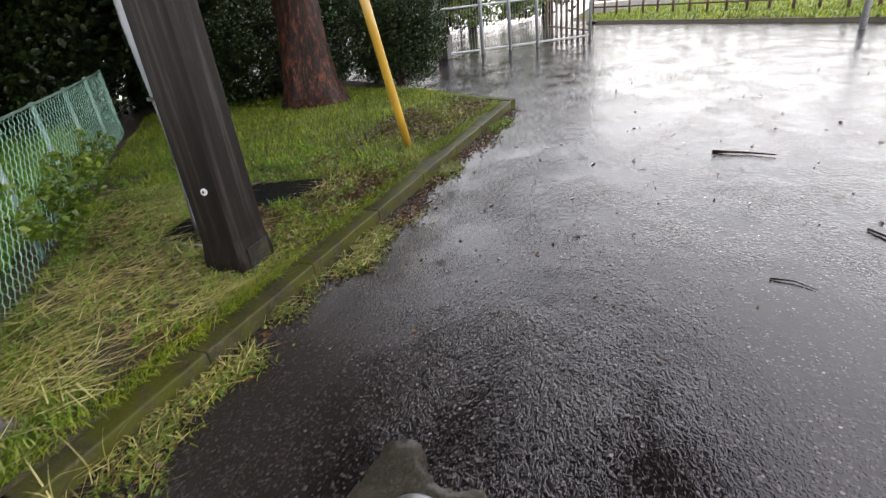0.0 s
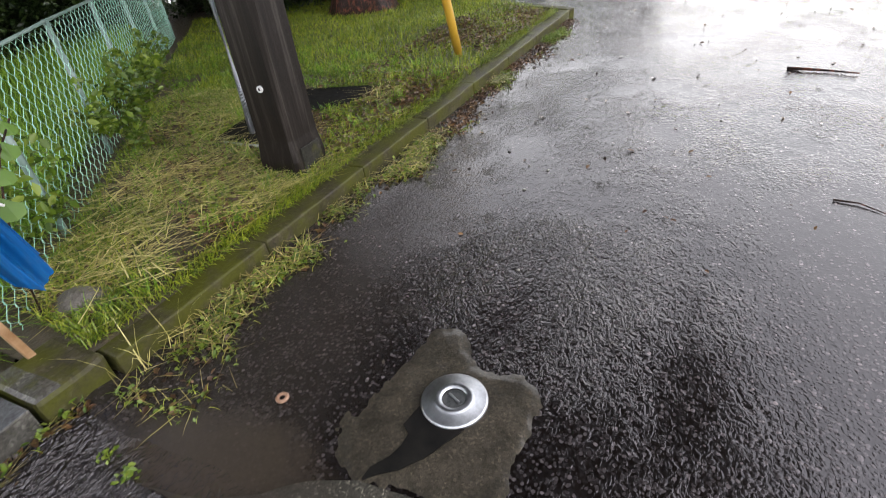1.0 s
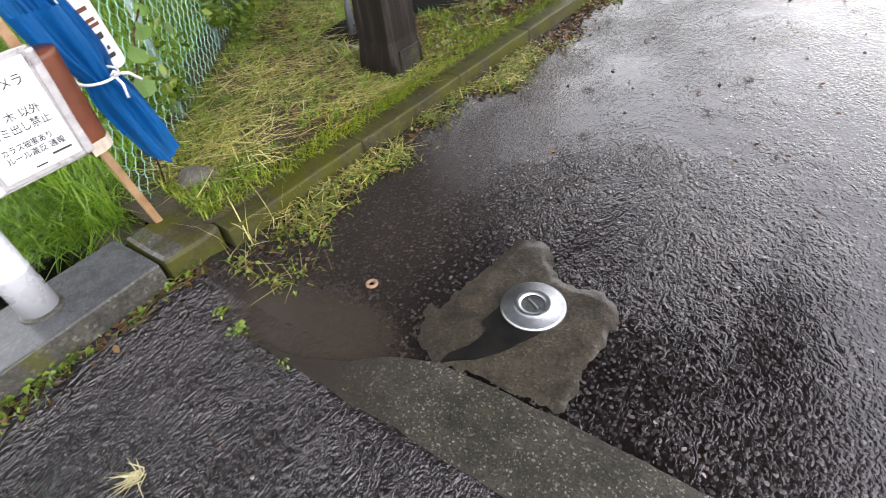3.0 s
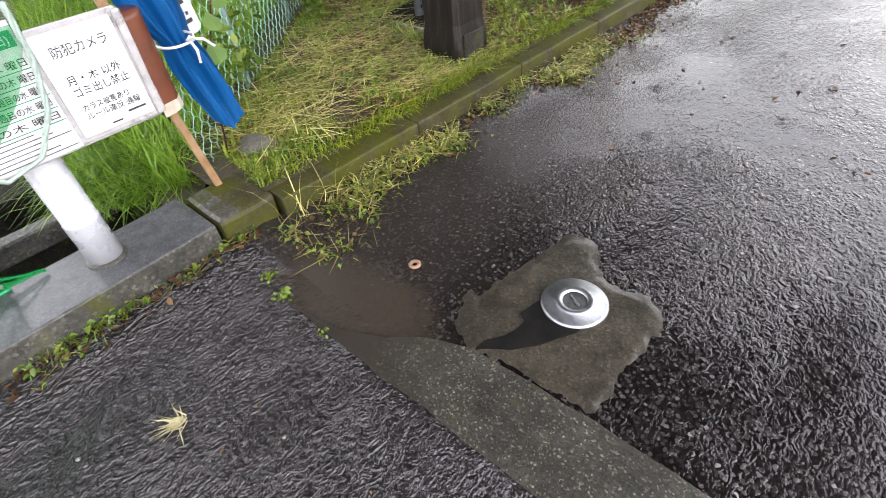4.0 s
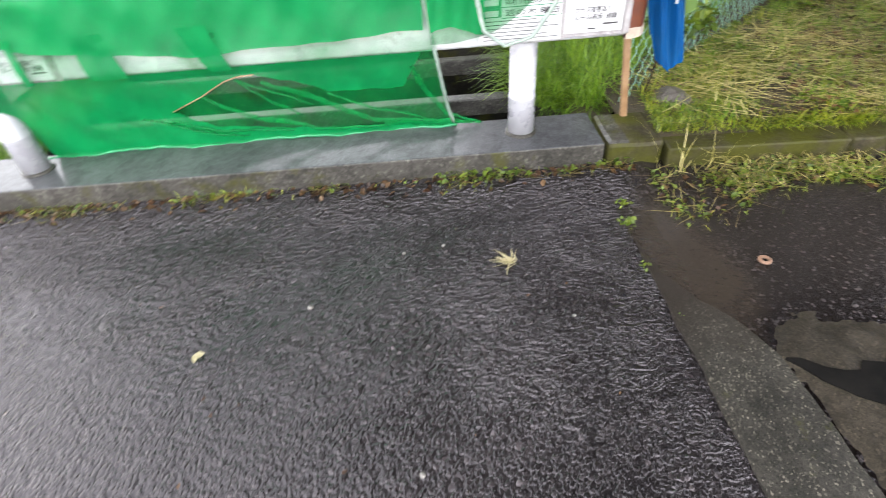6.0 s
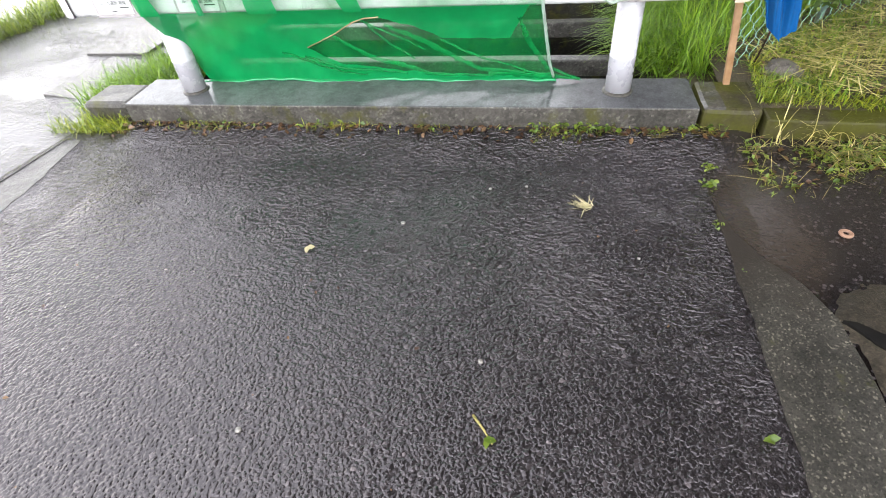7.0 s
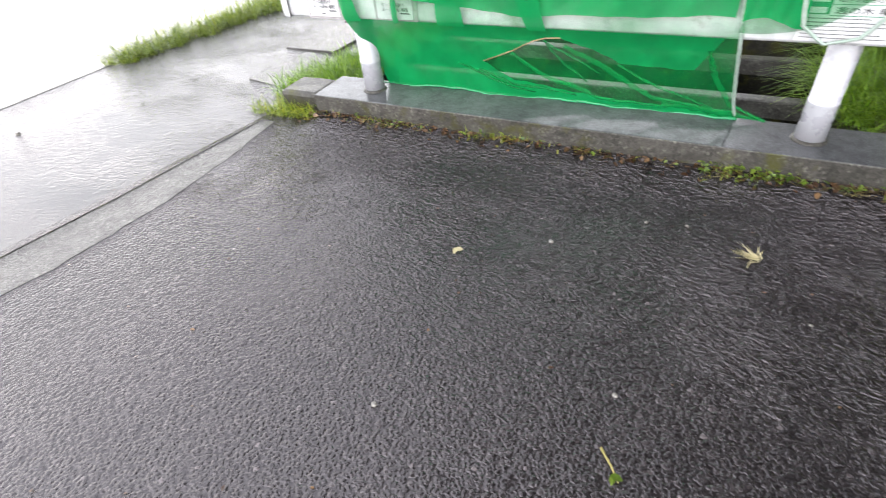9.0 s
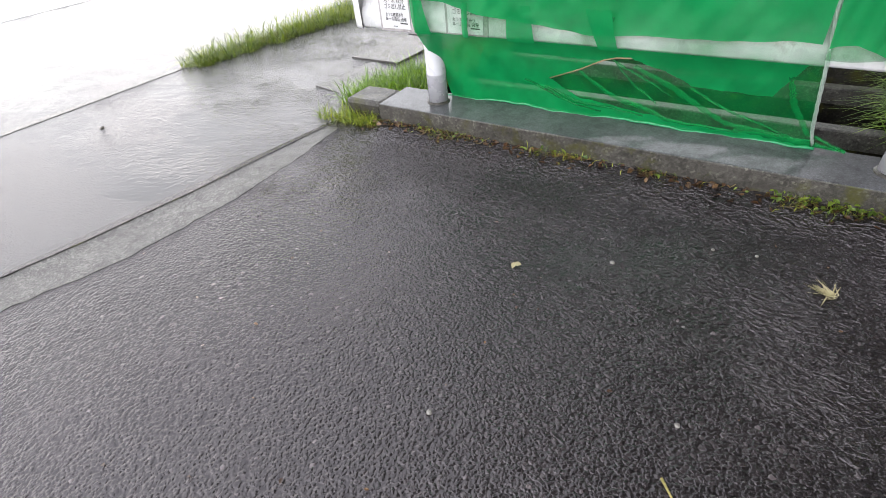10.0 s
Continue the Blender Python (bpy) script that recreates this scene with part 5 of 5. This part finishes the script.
for k, (u, v, h, c) in enumerate([(1.0, 0.10, 0.5, 260), (2.2, -0.12, 0.55, 500), (2.9, -0.16, 0.6, 600), (3.8, -0.1, 0.45, 420), (4.6, -0.1, 0.5, 420), (0.5, 0.12, 0.55, 160)]):
    q = fence.matrix_world @ Vector((u, v, 0))
    p = clump_points((q.x, q.y, 0.15 + h * 0.55), (0.26, 0.26, h * 0.6), c, 12, 50 + k)
    tagged(leaves("fence_weed", p, np.full(len(p), 0.06), WEED), "leafy green weed growing through the wire fence", "weeds", kind="stuff")

# vine with broad leaves climbing the fence by the stake
vine = empty("vine", (0.36, 0.52, 0.12))
tagged(vine, "climbing vine with broad green leaves on the fence", "vine")
bm = bmesh.new()
tube(bm, [(0, 0, 0), (0.04, -0.02, 0.3), (0.12, 0.0, 0.55), (0.26, 0.12, 0.72), (0.45, 0.3, 0.8)], 0.005, 6)
part("stem", bm, BARK, vine, smooth=True)
for x, y, z, s0, tilt in ((0.05, -0.05, 0.42, 0.10, 30), (0.12, -0.04, 0.55, 0.11, -20), (0.02, -0.06, 0.60, 0.09, 50), (0.2, 0.04, 0.66, 0.10, 10), (0.3, 0.12, 0.72, 0.09, -35), (0.15, 0.0, 0.78, 0.09, 60), (0.40, 0.24, 0.78, 0.08, 0)):
    bm = bmesh.new()
    rim = [(0, -0.5), (0.38, -0.35), (0.5, 0.05), (0.28, 0.2), (0.0, 0.55), (-0.28, 0.2), (-0.5, 0.05), (-0.38, -0.35)]
    mid = bm.verts.new((0, 0, 0.0))
    ring = [bm.verts.new((a * s0, b * s0, -0.12 * s0 * (abs(a) * 2))) for a, b in rim]
    for k in range(8):
        bm.faces.new((mid, ring[k], ring[(k + 1) % 8]))
    leaf = part("leaf", bm, VINE, vine)
    leaf.matrix_local = pose(x, y, z, 55, tilt * 0.4, tilt)

# grass strip by the street and tuft at the slab's end
pts = scatter(wobbly([(-6.32, 0.38), (-6.05, 0.42), (-5.55, 3.2), (-5.3, 7.0), (-5.75, 7.0), (-6.1, 3.2)], amount=0.1), 9500, -0.005)
tagged(blades("verge_grass", pts, 0.24, 0.0075, 1.25, VERGE), "strip of long bright green grass between street and path", "grass", kind="stuff")
pts = scatter([(-3.95, 0.2), (-3.45, 0.34), (-3.38, 0.95), (-3.75, 1.0), (-4.0, 0.55)], 1500, 0.0)
tagged(blades("slab_end_grass", pts, 0.2, 0.006, 0.9, LUSH), "tuft of grass at the kerb slab's end", "grass", kind="stuff")
pts = scatter([(-3.95, -0.08), (-3.4, -0.06), (-3.4, 0.08), (-3.8, 0.12)], 500, 0.0)
tagged(blades("slab_end_grass", pts, 0.12, 0.006, 1.1, GRASS), "tuft of yellowing grass at the kerb slab's end", "grass", kind="stuff")


pts = scatter([(-3.62, 0.42), (-3.3, 0.4), (-3.28, 2.3), (-3.7, 2.3)], 2600, 0.0)
tagged(blades("ditch_end_grass", pts, 0.24, 0.007, 0.9, LUSH), "long grass at the ditch's end", "grass", kind="stuff")

# ---- far side of the street ----
def rail_fence(a, b, posts, label):
    f = empty("wooden_fence", a)
    tagged(f, label, "fence")
    v = Vector(b) - Vector(a)
    for k in range(posts):
        p = v * (k / (posts - 1))
        bm = bmesh.new()
        tube(bm, [p + Vector((0, 0, -0.1)), p + Vector((0, 0, 1.0))], 0.05, 10)
        part("post", bm, BROWNWOOD, f, smooth=True)
    for z in (0.35, 0.62, 0.88):
        bm = bmesh.new()
        tube(bm, [Vector((0, 0, z)), v * 0.5 + Vector((0, 0, z)), v + Vector((0, 0, z))], 0.035, 10)
        part("rail", bm, BROWNWOOD, f, smooth=True)
    return f


rail_fence((16.4, -9.2, 0.1), (26.4, -0.2, 0.1), 18, "brown three-rail wooden post fence on a grassy verge")
bm = bmesh.new()
o = [(14.7, -8.3), (22.9, -0.6), (24.2, 0.6), (40, 0.6), (40, -25), (19.0, -12.0)]
bm.faces.new([bm.verts.new((x, y, 0.10)) for x, y in o])
bm.faces.new([bm.verts.new((x, y, z)) for x, y, z in ((14.7, -8.3, 0.10), (22.9, -0.6, 0.10), (22.85, -0.55, -0.02), (14.65, -8.25, -0.02))])
tagged(part("far_verge", bm, SOIL), "grassy verge behind the far edge of the street", "verge", kind="structure")
pts = scatter([(14.8, -8.2), (22.9, -0.7), (26, 0.4), (32, -6), (20.0, -12.0)], 26000, 0.09)
tagged(blades("verge_grass", pts, 0.16, 0.03, 0.8, GRASS), "short green verge grass by the wooden fence", "grass", kind="stuff")

wp = empty("white_post", (14.3, -6.8, 0.0))
tagged(wp, "plain white round post at the street's far side", "post")
bm = bmesh.new()
lathe(bm, [(0.0, 0.0), (0.07, 0.0), (0.07, 2.6), (0.05, 2.66), (0.0, 2.67)], 18)
part("shaft", bm, POSTWHITE, wp, smooth=True)

gate = empty("mesh_fence", (15.04, 2.1, 0.0))
tagged(gate, "tall grey steel mesh fence of a sports ground", "fence")
v = Vector((16.83, -0.78, 0)) - Vector((15.04, 2.1, 0))
for k in (-2.0, -1.0, 0.0, 0.25, 0.5, 1.0):
    p = v * k
    bm = bmesh.new()
    tube(bm, [p, p + Vector((0, 0, 2.8))], 0.05, 10)
    part("post", bm, GALV, gate, smooth=True)
for z in (0.12, 1.3, 2.6):
    bm = bmesh.new()
    tube(bm, [v * -2 + Vector((0, 0, z)), v + Vector((0, 0, z))], 0.028, 8)
    part("rail", bm, GALV, gate, smooth=True)
bm_v, bm_f = [], []
length = v.length * 3
for k in range(int(length / 0.09)):
    p = v * (-2 + 3 * k * 0.09 / length)
    thin_wire([(p.x, p.y, 0.1), (p.x, p.y, 2.6)], 0.006)
mesh_np("wire_mesh", np.array(bm_v), np.array(bm_f), GALV, gate)

slats = empty("slat_fence", (16.83, -0.78, 0.0))
tagged(slats, "row of tall rusty brown upright steel bars", "fence")
for k in range(9):
    bm = bmesh.new()
    p = Vector((0.42 * k, 0.22 * k, 0))
    box(bm, p + Vector((-0.04, -0.04, 0)), p + Vector((0.04, 0.04, 2.6)), 0.005)
    part("bar", bm, BROWNWOOD, slats)
for z in (0.25, 2.3):
    bm = bmesh.new()
    tube(bm, [(0, 0, z), (3.36, 1.76, z)], 0.03, 8)
    part("rail", bm, BROWNWOOD, slats)
bm = bmesh.new()
box(bm, (14.2, 2.9, 0.0), (14.75, 3.2, 0.62), 0.02)
tagged(part("concrete_block", bm, BEAM), "pale square concrete block by the mesh fence", "block")
for k, (x, y) in enumerate([(26, 7), (28, 12), (22, 13), (31, 2.6), (33, 7.5)]):
    tree("far_tree", (x, y, 0), 0.25, 2.6, 60 + k, "distant green tree beyond the sports ground", (0, 0, 3.2), (3.2, 3.2, 2.8), 6000, 0.28)
for k, (x, y) in enumerate([(34, -24), (16, -30)]):
    tree("far_tree", (x, y, 0), 0.25, 2.6, 70 + k, "distant green tree beyond the street", (0, 0, 3.2), (3.4, 3.4, 2.6), 5000, 0.3)


for k, (x, y) in enumerate([(23.5, 9.5), (26.0, 5.8), (29.5, 3.6), (21.0, 12.5)]):
    hedge("far_hedge", (x, y, 1.6), (2.4, 2.2, 1.9), 5000, 90 + k, "distant olive green hedge behind the mesh fence", 0.2, WEED)


# ---- street to the other side ----
flat_piece("joint_strip", wobbly([(-4.33, -3.4), (-4.02, -3.4), (-3.83, -2.35), (-3.69, -2.0), (-3.62, -1.63), (-3.585, -1.18), (-3.60, -0.57), (-3.66, -0.15), (-3.765, -0.15), (-3.845, -0.71), (-3.91, -1.22), (-4.03, -1.87), (-4.12, -2.22)], step=0.03, amount=0.022, seed=2), -0.05, 0.0015, JOINT, "worn pale concrete joint strip across the street mouth", "joint strip", kind="structure")
flat_piece("joint_gap", wobbly([(-4.339, -3.4), (-4.331, -3.4), (-4.117, -2.22), (-4.027, -1.87), (-3.907, -1.22), (-3.842, -0.71), (-3.762, -0.15), (-3.769, -0.15), (-3.849, -0.71), (-3.914, -1.22), (-4.034, -1.87), (-4.124, -2.22)], step=0.04, amount=0.005, seed=8), -0.05, 0.0045, PITWALL, "narrow dark open joint along the concrete strip", "joint", kind="structure")
flat_piece("street_edge", wobbly([(-6.52, -5.0), (-6.42, -5.0), (-6.24, 0.4), (-6.34, 0.4)], amount=0.012, seed=4), -0.05, 0.004, JOINT, "thin concrete edge strip along the street", "edge strip", kind="structure")
flat_piece("road_line", [(-11.7, -6.0), (-11.55, -6.0), (-11.75, 6.0), (-11.9, 6.0)], -0.05, 0.006, ROADLINE, "white painted road edge line", "road line", kind="structure")
path = empty("broken_path", (-4.4, 0.4, 0.0))
tagged(path, "broken uneven concrete path slabs beside the ditch", "path", kind="structure")
for k, (x, y, w, h, tilt) in enumerate([(-0.05, 0.05, 0.45, 0.7, 2.0), (-0.25, 0.80, 0.6, 0.8, -1.0), (-0.15, 1.65, 0.6, 0.9, 1.0), (-0.1, 2.6, 0.7, 1.0, -0.6)]):
    bm = bmesh.new()
    box(bm, (0, 0, -0.06), (w, h, 0.012), 0.006, Matrix.Translation((x, y, 0.004)) @ Matrix.Rotation(radians(-8 + 5 * k), 4, "Z") @ Matrix.Rotation(radians(tilt), 4, "Y"))
    part("path_slab", bm, JOINT, path)


# ---- small loose things ----
def twig(pts, r, label, material=BARK):
    bm = bmesh.new()
    tube(bm, pts, r, 6, r * 0.4)
    return tagged(part("twig", bm, material, smooth=True), label, "twig", group="twigs on the street")


twig([(5.02, -2.80, 0.012), (4.97, -2.95, 0.02), (4.95, -3.1, 0.016), (4.87, -3.30, 0.02)], 0.016, "dark wet bent branch lying on the street")
twig([(2.57, -2.82, 0.008), (2.55, -2.93, 0.012), (2.47, -3.03, 0.008)], 0.006, "thin dark twig lying on the street")
twig([(3.3, -3.5, 0.008), (3.15, -3.58, 0.012), (3.1, -3.6, 0.008)], 0.009, "short dark twig lying on the street")
tuft = np.column_stack([-0.57 + RNG.normal(0, 0.012, 60), -0.645 + RNG.normal(0, 0.010, 60), np.full(60, 0.012)])
tagged(blades("straw_tuft", tuft[:36], 0.08, 0.0035, 1.0, TUFT, flat=1.45, heading=2.9), "small pale tuft of straw on the asphalt", "straw tuft")
for x, y, s, mt, lab in ((-1.80, -1.03, 0.05, TUFT, "small pale yellow leaf on wet asphalt"), (-0.1, -1.72, 0.05, WEED, "small green leaf on wet asphalt"), (-0.92, -1.83, 0.05, WEED, "small green leaf on wet asphalt")):
    p = np.array([[x, y, 0.012], [x + 0.012, y + 0.01, 0.014]])
    tagged(leaves("fallen_leaf", p, np.full(2, s * 0.7), mt, up=3.0), lab, "leaf", group="leaves on the asphalt")
twig([(-0.97, -1.74, 0.008), (-0.93, -1.79, 0.014), (-0.9, -1.83, 0.008)], 0.005, "pale green stalk on wet asphalt", STRAW)


def pebble(x, y, r, seed):
    bm = bmesh.new()
    bmesh.ops.create_icosphere(bm, subdivisions=2, radius=r)
    for v in bm.verts:
        v.co *= 1 + 0.35 * noise.noise(v.co * (0.9 / r) + Vector((seed, 0, 0)))
        v.co.z *= 0.6
    ob = part("pebble", bm, PEBBLE, smooth=True)
    ob.location = (x, y, r * 0.35 + ground_z(x, y))
    return tagged(ob, "small wet stone on the asphalt", "stone", group="stones on the asphalt")


pr = random.Random(5)
for k, (x, y) in enumerate([(-0.97, -1.53), (-1.72, -1.88), (-5.57, -0.91)] + [(pr.uniform(-3.4, -0.2), pr.uniform(-2.0, -0.4)) for _ in range(5)] + [(pr.uniform(1.5, 5.5), pr.uniform(-4.0, -1.0)) for _ in range(14)]):
    pebble(x, y, 0.02 if k == 2 else pr.uniform(0.006, 0.012), k)
bm = bmesh.new()
bmesh.ops.create_icosphere(bm, subdivisions=3, radius=0.11)
for v in bm.verts:
    v.co *= 1 + 0.4 * noise.noise(v.co * 9)
    v.co.z *= 0.6
rock = tagged(part("rock", bm, ROCK), "rough mossy stone in the grass behind the kerb", "stone")
rock.location = (0.5, 0.42, 0.17)

# dark leaf-shaped flecks scattered over the open street
n = 260
pts = np.column_stack([RNG.uniform(1.6, 11.0, n), RNG.uniform(-6.5, -0.7, n), np.full(n, 0.008)])
tagged(leaves("street_flecks", pts, RNG.uniform(0.02, 0.05, n), LITTER, up=3.0), "dark leaf-shaped flecks scattered over the street", "leaf litter", kind="stuff")
n = 120
pts = np.column_stack([RNG.uniform(-7.0, -0.2, n), RNG.uniform(-3.0, -0.2, n), np.full(n, 0.008)])
tagged(leaves("street_flecks", pts, RNG.uniform(0.008, 0.02, n), LITTER, up=3.0), "tiny leaf scraps on the wet asphalt", "leaf litter", kind="stuff")

# ---- beyond the ditch ----
def crate(x, y, material, size, label):
    c = empty("crate", (x, y, 0.0), 20)
    tagged(c, label, "crate")
    w, d, h = size
    bm = bmesh.new()
    box(bm, (-w / 2, -d / 2, 0.0), (w / 2, d / 2, 0.03), 0.006)
    part("base", bm, material, c)
    for a, b in (((-w / 2, -d / 2, 0.02), (w / 2, -d / 2 + 0.02, h)), ((-w / 2, d / 2 - 0.02, 0.02), (w / 2, d / 2, h)), ((-w / 2, -d / 2 + 0.02, 0.02), (-w / 2 + 0.02, d / 2 - 0.02, h)), ((w / 2 - 0.02, -d / 2 + 0.02, 0.02), (w / 2, d / 2 - 0.02, h))):
        bm = bmesh.new()
        box(bm, a, b, 0.005)
        part("side", bm, material, c)
    bm = bmesh.new()
    for a, b in (((-w / 2 - 0.015, -d / 2 - 0.015, h - 0.04), (w / 2 + 0.015, -d / 2 - 0.002, h)), ((-w / 2 - 0.015, d / 2 + 0.002, h - 0.04), (w / 2 + 0.015, d / 2 + 0.015, h))):
        box(bm, a, b, 0.004)
    part("rim", bm, material, c)
    return c


crate(-2.75, 5.0, YELLOW, (0.6, 0.4, 0.42), "yellow plastic crate on the ground beyond the ditch")
crate(-3.5, 5.3, BLACK, (0.7, 0.5, 0.5), "black plastic crate on the ground beyond the ditch")
